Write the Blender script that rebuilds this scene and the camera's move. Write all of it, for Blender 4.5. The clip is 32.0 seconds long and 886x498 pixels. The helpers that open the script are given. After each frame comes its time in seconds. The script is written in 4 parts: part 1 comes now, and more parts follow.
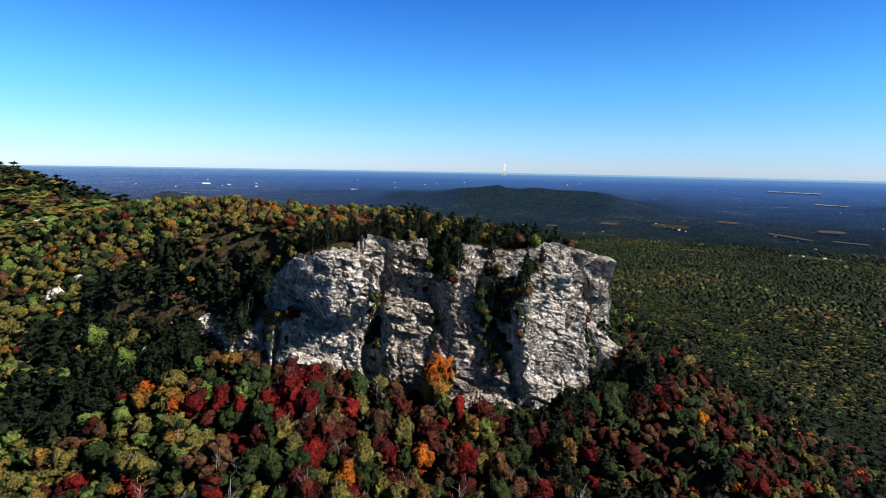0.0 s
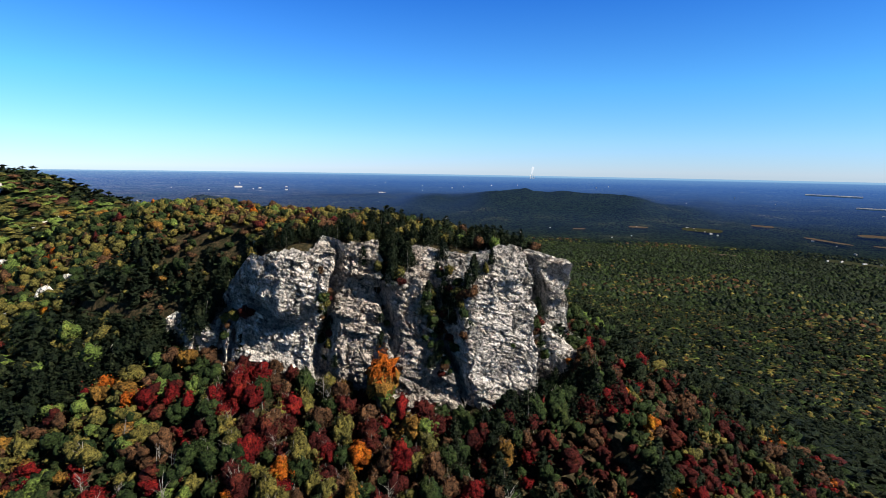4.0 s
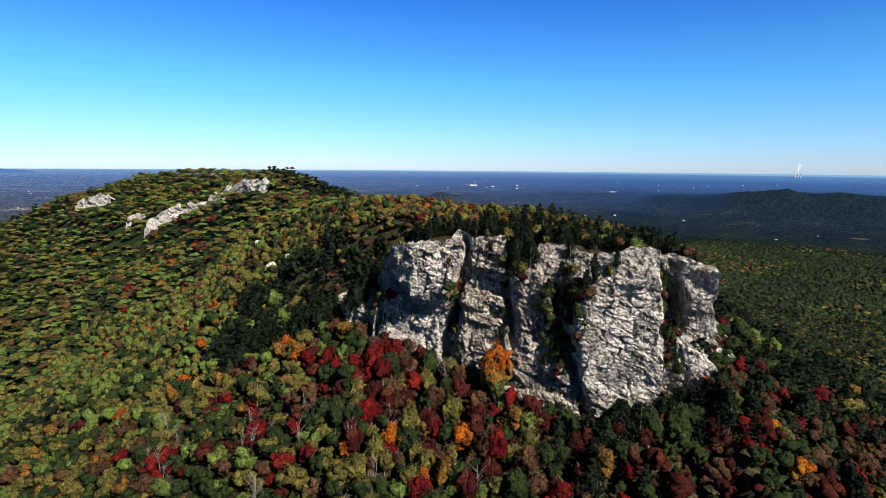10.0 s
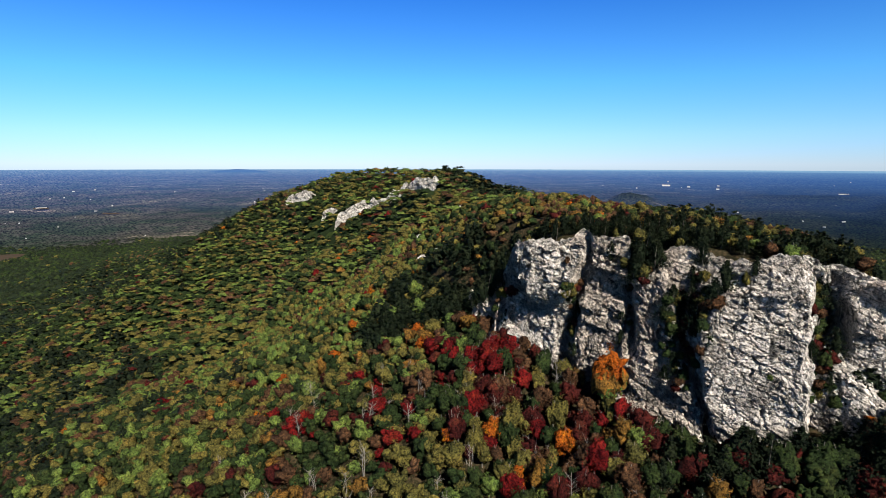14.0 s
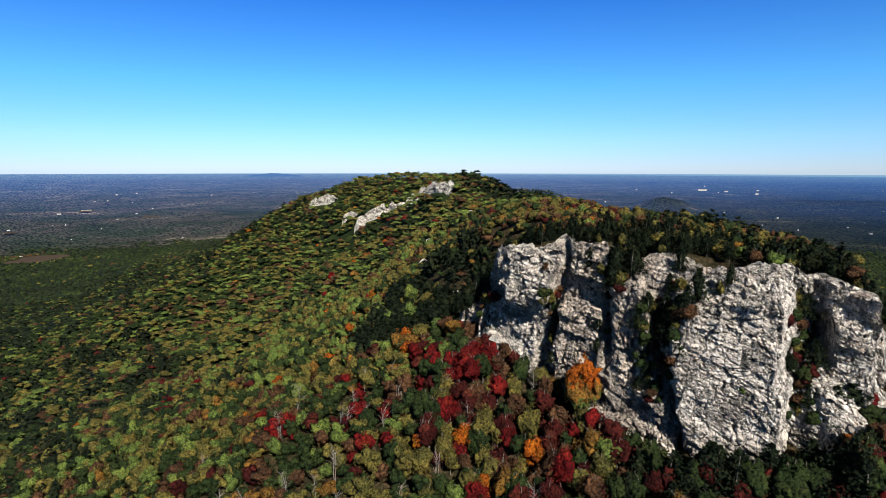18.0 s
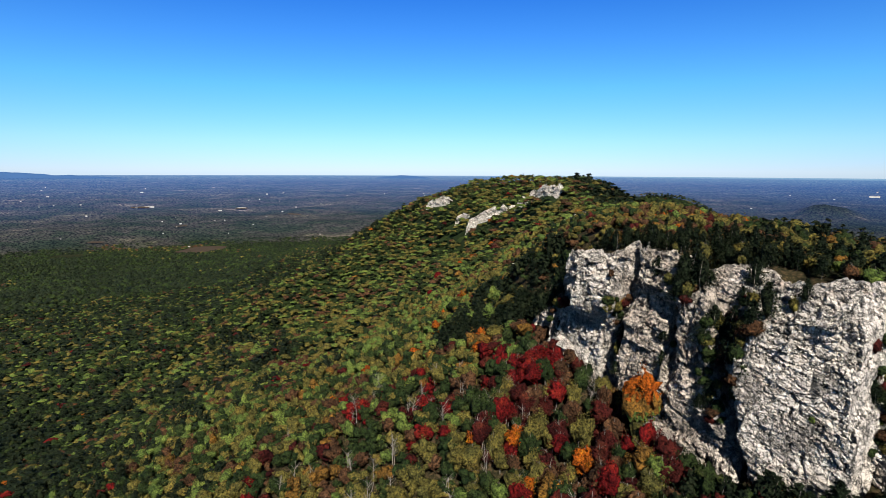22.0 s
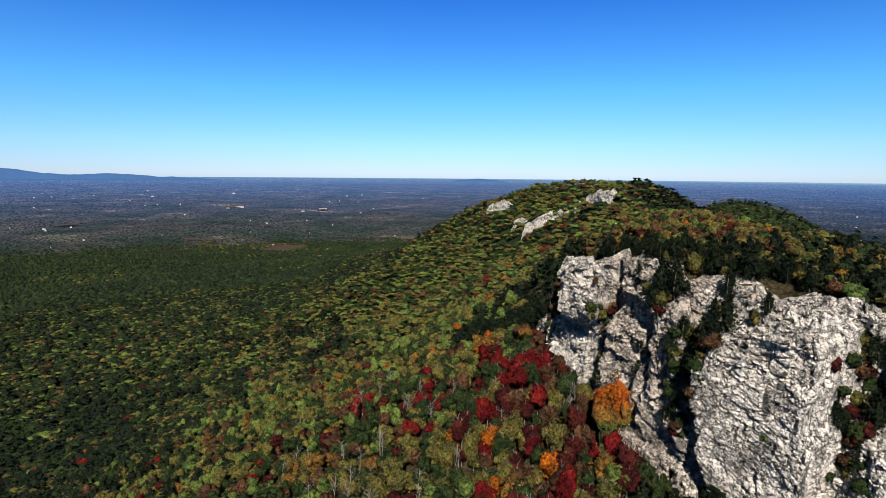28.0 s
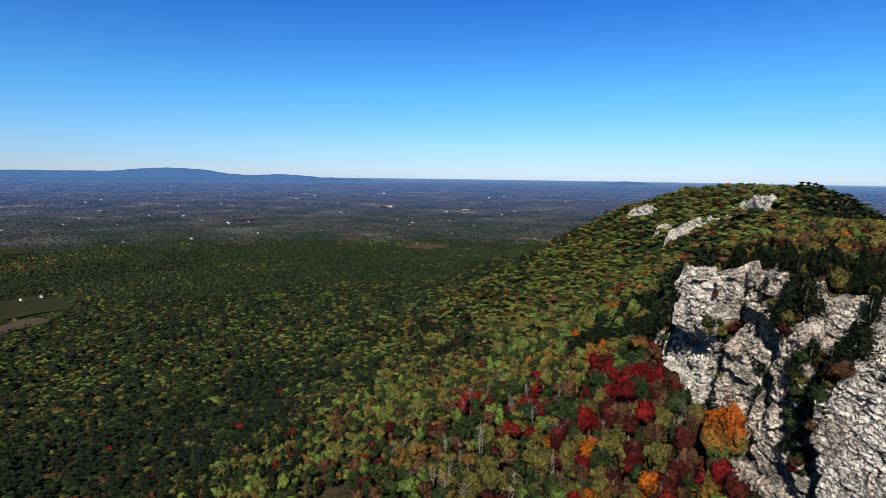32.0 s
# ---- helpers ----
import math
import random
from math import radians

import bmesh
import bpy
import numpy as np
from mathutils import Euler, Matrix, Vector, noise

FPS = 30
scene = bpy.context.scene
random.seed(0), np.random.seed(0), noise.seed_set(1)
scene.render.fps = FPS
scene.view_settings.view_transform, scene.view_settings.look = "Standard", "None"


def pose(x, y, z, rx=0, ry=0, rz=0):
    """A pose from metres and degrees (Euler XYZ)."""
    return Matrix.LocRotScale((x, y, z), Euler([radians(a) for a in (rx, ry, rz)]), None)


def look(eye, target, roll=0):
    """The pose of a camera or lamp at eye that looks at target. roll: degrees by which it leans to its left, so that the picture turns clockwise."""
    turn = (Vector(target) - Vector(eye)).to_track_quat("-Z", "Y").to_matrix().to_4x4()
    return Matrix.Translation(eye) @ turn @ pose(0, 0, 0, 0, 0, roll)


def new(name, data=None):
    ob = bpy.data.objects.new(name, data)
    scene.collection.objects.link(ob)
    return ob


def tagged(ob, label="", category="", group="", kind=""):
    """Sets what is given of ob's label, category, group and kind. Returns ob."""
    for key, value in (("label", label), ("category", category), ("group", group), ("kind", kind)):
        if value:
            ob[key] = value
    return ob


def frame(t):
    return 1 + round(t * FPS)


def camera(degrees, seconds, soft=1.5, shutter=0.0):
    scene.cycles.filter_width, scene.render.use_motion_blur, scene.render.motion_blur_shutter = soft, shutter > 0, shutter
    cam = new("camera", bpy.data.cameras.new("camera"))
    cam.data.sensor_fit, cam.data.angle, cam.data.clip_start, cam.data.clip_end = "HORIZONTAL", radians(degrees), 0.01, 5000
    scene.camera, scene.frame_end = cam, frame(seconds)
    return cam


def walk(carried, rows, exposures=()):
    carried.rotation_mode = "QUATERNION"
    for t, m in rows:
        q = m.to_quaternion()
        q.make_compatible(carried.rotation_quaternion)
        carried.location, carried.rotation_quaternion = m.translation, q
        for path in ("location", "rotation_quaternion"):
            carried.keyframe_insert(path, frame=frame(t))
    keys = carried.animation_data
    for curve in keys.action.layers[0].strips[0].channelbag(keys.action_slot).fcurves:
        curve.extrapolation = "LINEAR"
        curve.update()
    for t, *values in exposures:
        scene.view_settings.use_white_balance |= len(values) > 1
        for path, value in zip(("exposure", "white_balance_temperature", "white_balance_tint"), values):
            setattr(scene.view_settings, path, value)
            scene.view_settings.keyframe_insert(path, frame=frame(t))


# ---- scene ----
# ---- camera: a drone gliding past a cliffed summit ----
cam = camera(77.89, 32.0, soft=0.6)
# seconds, x, y, z, heading (clockwise from +y), pitch, lean
PATH = [
    (0, -50.2, 19.0, -0.4, 20.72, -8.56, 1.09),
    (0.5, -47.3, 17.3, -0.3, 20.41, -8.52, 0.99),
    (1, -44.4, 15.7, -0.2, 20.11, -8.49, 0.90),
    (1.5, -41.4, 14.3, -0.1, 19.88, -8.45, 0.94),
    (2, -38.4, 13.0, -0.1, 19.64, -8.40, 0.99),
    (2.5, -35.4, 11.8, -0.1, 19.60, -8.40, 0.99),
    (4.5, -24.0, 7.7, -0.2, 16.35, -8.26, 0.92),
    (5, -21.3, 6.6, -0.2, 15.22, -8.26, 0.92),
    (5.5, -18.7, 5.6, -0.1, 14.77, -8.23, 0.89),
    (6, -16.1, 4.6, -0.1, 14.22, -8.21, 0.86),
    (6.5, -13.4, 3.6, -0.0, 13.76, -8.28, 0.84),
    (7, -10.7, 2.6, 0.0, 10.87, -8.34, 0.82),
    (7.5, -8.1, 1.8, 0.1, 7.96, -8.39, 0.79),
    (8, -5.4, 1.0, 0.1, 6.31, -8.44, 0.77),
    (8.5, -2.7, 0.5, 0.1, 4.69, -8.49, 0.63),
    (9, 0.1, 0.0, 0.1, 0.00, -8.55, 0.49),
    (9.5, 2.9, -0.4, 0.0, -4.85, -8.61, 0.48),
    (10, 5.8, -0.6, -0.1, -6.43, -8.67, 0.47),
    (10.5, 8.7, -0.5, -0.2, -7.68, -8.68, 0.35),
    (11, 11.5, -0.3, -0.3, -8.83, -8.70, 0.24),
    (11.5, 14.4, 0.2, -0.4, -13.78, -8.73, 0.17),
    (12, 17.1, 0.8, -0.5, -17.46, -8.77, 0.11),
    (12.5, 19.6, 1.4, -0.6, -18.95, -8.79, 0.09),
    (13, 22.1, 2.2, -0.7, -20.08, -8.81, 0.07),
    (13.5, 24.5, 3.1, -0.8, -21.96, -8.81, 0.08),
    (14, 26.8, 4.0, -1.0, -25.59, -8.80, 0.09),
    (14.5, 28.9, 5.0, -1.1, -26.81, -8.80, 0.09),
    (16.5, 36.1, 9.8, -1.0, -27.99, -8.45, 0.36),
    (17, 38.1, 11.0, -1.0, -28.30, -8.45, 0.36),
    (17.5, 40.2, 12.0, -0.9, -28.49, -8.42, 0.21),
    (18, 42.3, 13.0, -0.9, -28.99, -8.38, 0.07),
    (18.5, 44.6, 14.0, -0.9, -31.76, -8.39, 0.13),
    (19, 46.8, 15.0, -0.8, -35.62, -8.39, 0.20),
    (19.5, 49.1, 15.8, -0.9, -38.94, -8.38, 0.22),
    (20, 51.4, 16.5, -0.9, -41.09, -8.36, 0.23),
    (20.5, 53.8, 17.4, -0.8, -41.75, -8.30, 0.22),
    (21, 56.2, 18.2, -0.7, -41.88, -8.23, 0.22),
    (21.5, 58.4, 19.2, -0.6, -41.99, -8.19, 0.22),
    (22, 60.7, 20.4, -0.5, -42.11, -8.15, 0.23),
    (22.5, 63.2, 21.7, -0.5, -42.22, -8.13, 0.16),
    (23, 65.7, 23.2, -0.4, -42.33, -8.11, 0.09),
    (23.5, 68.0, 24.9, -0.3, -42.43, -8.06, 0.12),
    (24, 70.1, 26.6, -0.3, -42.53, -8.02, 0.16),
    (24.5, 72.2, 28.2, -0.2, -42.59, -7.98, 0.21),
    (25, 74.2, 29.7, -0.2, -42.66, -7.94, 0.26),
    (25.5, 76.2, 31.0, -0.1, -44.88, -7.94, 0.26),
    (27.5, 83.6, 35.2, 0.5, -50.01, -7.87, 0.48),
    (28, 85.3, 36.4, 0.7, -50.24, -7.87, 0.48),
    (28.5, 87.0, 37.6, 0.7, -50.17, -7.86, 0.45),
    (29, 88.6, 38.9, 0.8, -53.93, -7.84, 0.42),
    (29.5, 90.2, 40.3, 0.9, -59.00, -7.85, 0.43),
    (30, 91.5, 41.6, 1.0, -61.10, -7.87, 0.44),
    (30.5, 92.5, 42.7, 1.2, -62.54, -7.89, 0.60),
    (31, 93.1, 43.7, 1.3, -63.38, -7.92, 0.77),
    (31.5, 93.2, 44.3, 1.2, -64.01, -7.87, 0.76),
    (32, 93.1, 44.7, 0.9, -65.04, -7.82, 0.74),
]
walk(cam, [(t, pose(x, y, z, 90 + pitch, 0, -head) @ pose(0, 0, 0, 0, 0, lean))
           for t, x, y, z, head, pitch, lean in PATH],
     exposures=[(0, 1.08), (6, 1.06), (13, 0.91), (20, 0.84), (25, 0.84), (28, 0.77), (32, 0.66)])

# ---- sky and sun ----
SUN_AZ, SUN_EL = 134.0, 38.0          # clockwise from +y, above the horizon
world = bpy.data.worlds.new("world")
scene.world = world
world.use_nodes = True
wn, wl = world.node_tree.nodes, world.node_tree.links
sky = wn.new("ShaderNodeTexSky")
sky.sky_type, sky.sun_disc = "NISHITA", False
sky.sun_elevation, sky.sun_rotation = radians(SUN_EL), radians(SUN_AZ)
sky.altitude, sky.air_density, sky.dust_density, sky.ozone_density = 600, 1.0, 0.0, 3.0
# clear, dry autumn air: deep blue overhead, paling to the horizon
tc, sx = wn.new("ShaderNodeTexCoord"), wn.new("ShaderNodeSeparateXYZ")
wl.new(tc.outputs["Generated"], sx.inputs[0])
tone = wn.new("ShaderNodeValToRGB")
stops = [(0.0, (0.44, 0.585, 0.97)), (0.05, (0.425, 0.665, 1.03)), (0.14, (0.285, 0.71, 1.07)), (0.28, (0.13, 0.49, 1.05)), (0.42, (0.09, 0.17, 0.29)), (0.7, (0.06, 0.09, 0.13))]
while len(tone.color_ramp.elements) < len(stops):
    tone.color_ramp.elements.new(0.5)
for e, (p, c) in zip(tone.color_ramp.elements, stops):
    e.position, e.color = p, (*c, 1)
wl.new(sx.outputs[2], tone.inputs[0])
tint = wn.new("ShaderNodeMix")
tint.data_type, tint.blend_type = "RGBA", "MULTIPLY"
tint.inputs[0].default_value = 1.0
wl.new(sky.outputs[0], tint.inputs[6])
wl.new(tone.outputs[0], tint.inputs[7])
wl.new(tint.outputs[2], wn["Background"].inputs[0])
wn["Background"].inputs[1].default_value = 0.08
sun = new("sun", bpy.data.lights.new("sun", "SUN"))
sun.data.energy, sun.data.angle, sun.data.color = 4.9, radians(0.53), (1.0, 0.94, 0.85)
az, el = radians(SUN_AZ), radians(SUN_EL)
sun.matrix_world = look((math.sin(az) * math.cos(el) * 900, math.cos(az) * math.cos(el) * 900, math.sin(el) * 900), (0, 0, 0))

rng = np.random.default_rng(7)


# ---- small tools ----
def hash3(i, j, k, seed):
    h = (i * 374761393 + j * 668265263 + k * 2147483647 + seed * 1274126177) & 0xFFFFFFFF
    h = ((h ^ (h >> 13)) * 1274126177) & 0xFFFFFFFF
    return ((h ^ (h >> 16)) & 0xFFFF) / 65535.0


def vnoise(x, y, z, seed=0):
    """Smooth value noise, -1 to 1."""
    i, j, k = (np.floor(a).astype(np.int64) for a in (x, y, z))
    u, v, w = x - i, y - j, z - k
    u, v, w = (a * a * (3 - 2 * a) for a in (u, v, w))
    r = 0.0
    for di in (0, 1):
        for dj in (0, 1):
            for dk in (0, 1):
                r = r + hash3(i + di, j + dj, k + dk, seed) * (u if di else 1 - u) * (v if dj else 1 - v) * (w if dk else 1 - w)
    return r * 2 - 1


def fbm(x, y, z, octaves=4, seed=0):
    r, a = 0.0, 1.0
    for o in range(octaves):
        r = r + a * vnoise(x, y, z, seed + o)
        x, y, z, a = x * 2.03, y * 2.03, z * 2.03, a * 0.5
    return r


def smooth(a, b, x):
    t = np.clip((x - a) / (b - a), 0, 1)
    return t * t * (3 - 2 * t)


def mesh_of(name, V, F, mats, rounded=False, index=None):
    me = bpy.data.meshes.new(name)
    V, F = np.asarray(V, np.float32), np.asarray(F, np.int32)
    n, k = F.shape
    me.vertices.add(len(V))
    me.vertices.foreach_set("co", V.ravel())
    me.loops.add(n * k)
    me.loops.foreach_set("vertex_index", F.ravel())
    me.polygons.add(n)
    me.polygons.foreach_set("loop_start", np.arange(0, n * k, k, dtype=np.int32))
    if rounded:
        me.polygons.foreach_set("use_smooth", np.ones(n, bool))
    else:
        me.polygons.foreach_set("use_smooth", np.zeros(n, bool))
    for m in mats if isinstance(mats, (list, tuple)) else [mats]:
        me.materials.append(m)
    if index is not None:
        me.polygons.foreach_set("material_index", np.asarray(index, np.int32))
    me.update(calc_edges=True)
    return me


def part(name, me, parent=None, label=""):
    ob = new(name, me)
    if parent is not None:
        ob.parent = parent
    return tagged(ob, label)


def grid_faces(nu, nv, wrap=False):
    """Quads of a grid of nu rows of nv vertices."""
    i, j = np.meshgrid(np.arange(nu - 1), np.arange(nv if wrap else nv - 1), indexing="ij")
    a, b = i * nv + j, i * nv + (j + 1) % nv
    return np.stack([a, b, b + nv, a + nv], -1).reshape(-1, 4)


# ---- materials ----
def material(name, rough=0.8, spec=0.2):
    m = bpy.data.materials.new(name)
    m.use_nodes = True
    b = m.node_tree.nodes["Principled BSDF"]
    b.inputs["Roughness"].default_value = rough
    b.inputs["Specular IOR Level"].default_value = spec
    return m, m.node_tree.nodes, m.node_tree.links, b


def ramp(nodes, stops):
    r = nodes.new("ShaderNodeValToRGB")
    e = r.color_ramp.elements
    while len(e) < len(stops):
        e.new(0.5)
    for s, (p, c) in zip(e, stops):
        s.position, s.color = p, (*c, 1)
    return r


def noise_tex(nodes, links, vec, scale, detail=4, rough=0.55, distort=0.0):
    n = nodes.new("ShaderNodeTexNoise")
    n.inputs["Scale"].default_value, n.inputs["Detail"].default_value = scale, detail
    n.inputs["Roughness"].default_value, n.inputs["Distortion"].default_value = rough, distort
    links.new(vec, n.inputs["Vector"])
    return n


def mix_col(nodes, links, fac, a, b, mode="MIX"):
    m = nodes.new("ShaderNodeMix")
    m.data_type, m.blend_type = "RGBA", mode
    for sock, val in ((m.inputs[0], fac), (m.inputs[6], a), (m.inputs[7], b)):
        if isinstance(val, bpy.types.NodeSocket):
            links.new(val, sock)
        else:
            sock.default_value = val if isinstance(val, float) else (*val, 1)
    return m.outputs[2]


def foliage(name, low, high, alt):
    """Leaves: every leaf clump its own tone, whole trees drifting in hue."""
    m, nodes, links, b = material(name, 0.75, 0.06)
    geo = nodes.new("ShaderNodeNewGeometry")
    n1 = noise_tex(nodes, links, geo.outputs["Position"], 0.16, 4, 0.65)
    r1 = ramp(nodes, [(0.34, low), (0.55, high), (0.70, alt)])
    links.new(n1.outputs[0], r1.inputs[0])
    r2 = ramp(nodes, [(0.0, (0.68, 0.70, 0.72)), (0.55, (1, 1, 1)), (1.0, (1.28, 1.24, 1.16))])
    links.new(geo.outputs["Random Per Island"], r2.inputs[0])
    c = mix_col(nodes, links, 1.0, r1.outputs[0], r2.outputs[0], "MULTIPLY")
    # single sprays of leaves, with the shade of the gaps between them painted dark
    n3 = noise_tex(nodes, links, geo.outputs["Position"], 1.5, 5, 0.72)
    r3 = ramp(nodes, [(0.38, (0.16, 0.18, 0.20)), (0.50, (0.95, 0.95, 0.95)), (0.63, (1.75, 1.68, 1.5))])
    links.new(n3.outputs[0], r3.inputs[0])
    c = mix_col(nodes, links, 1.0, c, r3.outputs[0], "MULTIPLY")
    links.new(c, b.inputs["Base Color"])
    bp = nodes.new("ShaderNodeBump")
    bp.inputs["Strength"].default_value, bp.inputs["Distance"].default_value = 0.9, 0.9
    links.new(n3.outputs[0], bp.inputs["Height"])
    links.new(bp.outputs[0], b.inputs["Normal"])
    return m


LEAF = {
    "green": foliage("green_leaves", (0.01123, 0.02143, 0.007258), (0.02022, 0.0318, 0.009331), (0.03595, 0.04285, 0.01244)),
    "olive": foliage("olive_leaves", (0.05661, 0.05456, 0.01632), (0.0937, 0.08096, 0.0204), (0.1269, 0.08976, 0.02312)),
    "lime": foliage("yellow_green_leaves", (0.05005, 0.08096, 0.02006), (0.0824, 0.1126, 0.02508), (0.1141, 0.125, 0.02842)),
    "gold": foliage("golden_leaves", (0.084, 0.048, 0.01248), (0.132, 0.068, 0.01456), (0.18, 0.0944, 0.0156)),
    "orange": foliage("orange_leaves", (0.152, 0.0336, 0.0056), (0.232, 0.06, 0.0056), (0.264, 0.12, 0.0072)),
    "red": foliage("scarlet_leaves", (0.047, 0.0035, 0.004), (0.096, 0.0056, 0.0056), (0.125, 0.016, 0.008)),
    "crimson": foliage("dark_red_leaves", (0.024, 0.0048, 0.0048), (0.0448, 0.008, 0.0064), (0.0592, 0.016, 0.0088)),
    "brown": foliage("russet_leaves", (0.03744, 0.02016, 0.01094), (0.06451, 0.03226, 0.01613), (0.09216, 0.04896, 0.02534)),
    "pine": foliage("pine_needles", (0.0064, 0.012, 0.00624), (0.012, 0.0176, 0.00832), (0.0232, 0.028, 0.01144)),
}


def bark_material(name, gain):
    m, nodes, links, b = material(name, 0.85, 0.1)
    geo = nodes.new("ShaderNodeNewGeometry")
    n = noise_tex(nodes, links, geo.outputs["Position"], 2.5, 5)
    r = ramp(nodes, [(p, tuple(gain * v for v in c)) for p, c in ((0.3, (0.10, 0.085, 0.07)), (0.55, (0.26, 0.23, 0.20)), (0.75, (0.42, 0.40, 0.37)))])
    links.new(n.outputs[0], r.inputs[0])
    links.new(r.outputs[0], b.inputs["Base Color"])
    return m


BARK, PALE_BARK = bark_material("grey_bark", 0.6), bark_material("bleached_bark", 0.75)


def rock_material(name, pale, mid, dark, tan, tilt, beds=()):
    """Quartzite: pale slabs, grey weathering, dark lichen streaks, iron stains, dirt in dipping joints."""
    m, nodes, links, b = material(name, 0.8, 0.2)
    geo = nodes.new("ShaderNodeNewGeometry")
    pos = geo.outputs["Position"]

    def stretched(scale, turn):
        mp = nodes.new("ShaderNodeMapping")
        mp.vector_type = "TEXTURE"
        mp.inputs["Scale"].default_value = scale
        mp.inputs["Rotation"].default_value = (0, turn, 0)
        links.new(pos, mp.inputs[0])
        return mp.outputs[0]

    big = noise_tex(nodes, links, pos, 0.075, 5, 0.6, 0.5)
    r = ramp(nodes, [(0.32, mid), (0.44, pale), (0.70, pale), (0.84, mid)])
    links.new(big.outputs[0], r.inputs[0])
    # every joint block its own tone
    lay = stretched((5.0, 4.0, 2.2), tilt)
    cell = nodes.new("ShaderNodeTexVoronoi")
    cell.inputs["Scale"].default_value = 1.0
    links.new(lay, cell.inputs["Vector"])
    sep = nodes.new("ShaderNodeSeparateColor")
    links.new(cell.outputs["Color"], sep.inputs[0])
    rc = ramp(nodes, [(0.0, (0.66, 0.66, 0.66)), (0.4, (1.0, 1.0, 1.0)), (1.0, (1.12, 1.12, 1.12))])
    links.new(sep.outputs[0], rc.inputs[0])
    c = mix_col(nodes, links, 1.0, r.outputs[0], rc.outputs[0], "MULTIPLY")
    # beds of darker, browner stone along the face
    if beds:
        sx = nodes.new("ShaderNodeSeparateXYZ")
        wob0 = noise_tex(nodes, links, pos, 0.11, 4, 0.6)
        shifted = mix_col(nodes, links, 1.0, pos, mix_col(nodes, links, 1.0, wob0.outputs[1], (24.0, 24.0, 24.0), "MULTIPLY"), "ADD")
        links.new(shifted, sx.inputs[0])
        span = nodes.new("ShaderNodeMapRange")
        span.inputs[1].default_value, span.inputs[2].default_value = -58, 97
        links.new(sx.outputs[0], span.inputs[0])
        rb = ramp(nodes, [((x + 70) / 155, (v, v, v)) for x, v in beds])
        links.new(span.outputs[0], rb.inputs[0])
        c = mix_col(nodes, links, rb.outputs[0], c, mix_col(nodes, links, 1.0, c, (0.68, 0.62, 0.575), "MULTIPLY"))
    # lichen and water streaks, drawn out down the face
    st = noise_tex(nodes, links, stretched((2.4, 2.4, 11.0), 0.12), 1.0, 6, 0.62, 0.8)
    rs = ramp(nodes, [(0.53, (0, 0, 0)), (0.66, (0.88, 0.88, 0.88))])
    links.new(st.outputs[0], rs.inputs[0])
    c = mix_col(nodes, links, rs.outputs[0], c, dark)
    # iron-stained patches
    tn = noise_tex(nodes, links, stretched((6.0, 6.0, 9.0), 0.0), 1.0, 4, 0.5, 0.4)
    rt = ramp(nodes, [(0.60, (0, 0, 0)), (0.74, (0.7, 0.7, 0.7))])
    links.new(tn.outputs[0], rt.inputs[0])
    c = mix_col(nodes, links, rt.outputs[0], c, tan)
    # fine lichen grain
    sp = noise_tex(nodes, links, pos, 1.9, 6, 0.7)
    rp = ramp(nodes, [(0.34, (0.5, 0.5, 0.5)), (0.50, (1, 1, 1)), (0.75, (1.1, 1.1, 1.1))])
    links.new(sp.outputs[0], rp.inputs[0])
    c = mix_col(nodes, links, 0.55, c, rp.outputs[0], "MULTIPLY")
    # joints: ragged cracks along the dipping beds and down the steep joints, where a drawn-out noise crosses its middle
    bumps = []
    for scale, turn, width, deep in (((7.0, 5.0, 1.7), tilt, 0.018, 0.95), ((2.6, 2.4, 0.8), tilt + 0.1, 0.030, 0.85), ((1.6, 3.0, 6.5), -0.25, 0.020, 0.9)):
        cn = noise_tex(nodes, links, stretched(scale, turn), 1.0, 5, 0.55, 0.6)
        cr = ramp(nodes, [(0.5 - width, (1, 1, 1)), (0.5, (0, 0, 0)), (0.5 + width, (1, 1, 1))])
        links.new(cn.outputs[0], cr.inputs[0])
        bumps.append(cr.outputs[0])
        c = mix_col(nodes, links, cr.outputs[0], mix_col(nodes, links, deep, c, dark), c)
    links.new(c, b.inputs["Base Color"])
    fine = noise_tex(nodes, links, pos, 0.9, 7, 0.62)
    normal = None
    for h, strength, dist in ((bumps[0], 1.0, 0.9), (bumps[1], 0.8, 0.4), (bumps[2], 0.8, 0.5), (fine.outputs[0], 0.5, 0.6)):
        bp = nodes.new("ShaderNodeBump")
        bp.inputs["Strength"].default_value, bp.inputs["Distance"].default_value = strength, dist
        links.new(h, bp.inputs["Height"])
        if normal is not None:
            links.new(normal, bp.inputs["Normal"])
        normal = bp.outputs[0]
    links.new(normal, b.inputs["Normal"])
    return m


GREY_ROCK = rock_material("weathered_quartzite", (0.60, 0.555, 0.49), (0.22, 0.20, 0.18), (0.035, 0.032, 0.03), (0.21, 0.155, 0.12), 0.38)
ROCK = rock_material("pale_quartzite", (0.60, 0.55, 0.49), (0.27, 0.245, 0.22), (0.03, 0.032, 0.03), (0.31, 0.225, 0.175), 0.38,
                     ((-70, 0.7), (-40, 0.45), (-29, 0.1), (-15, 0.15), (-8, 0.85), (22, 0.8), (31, 0.15), (85, 0.1)))


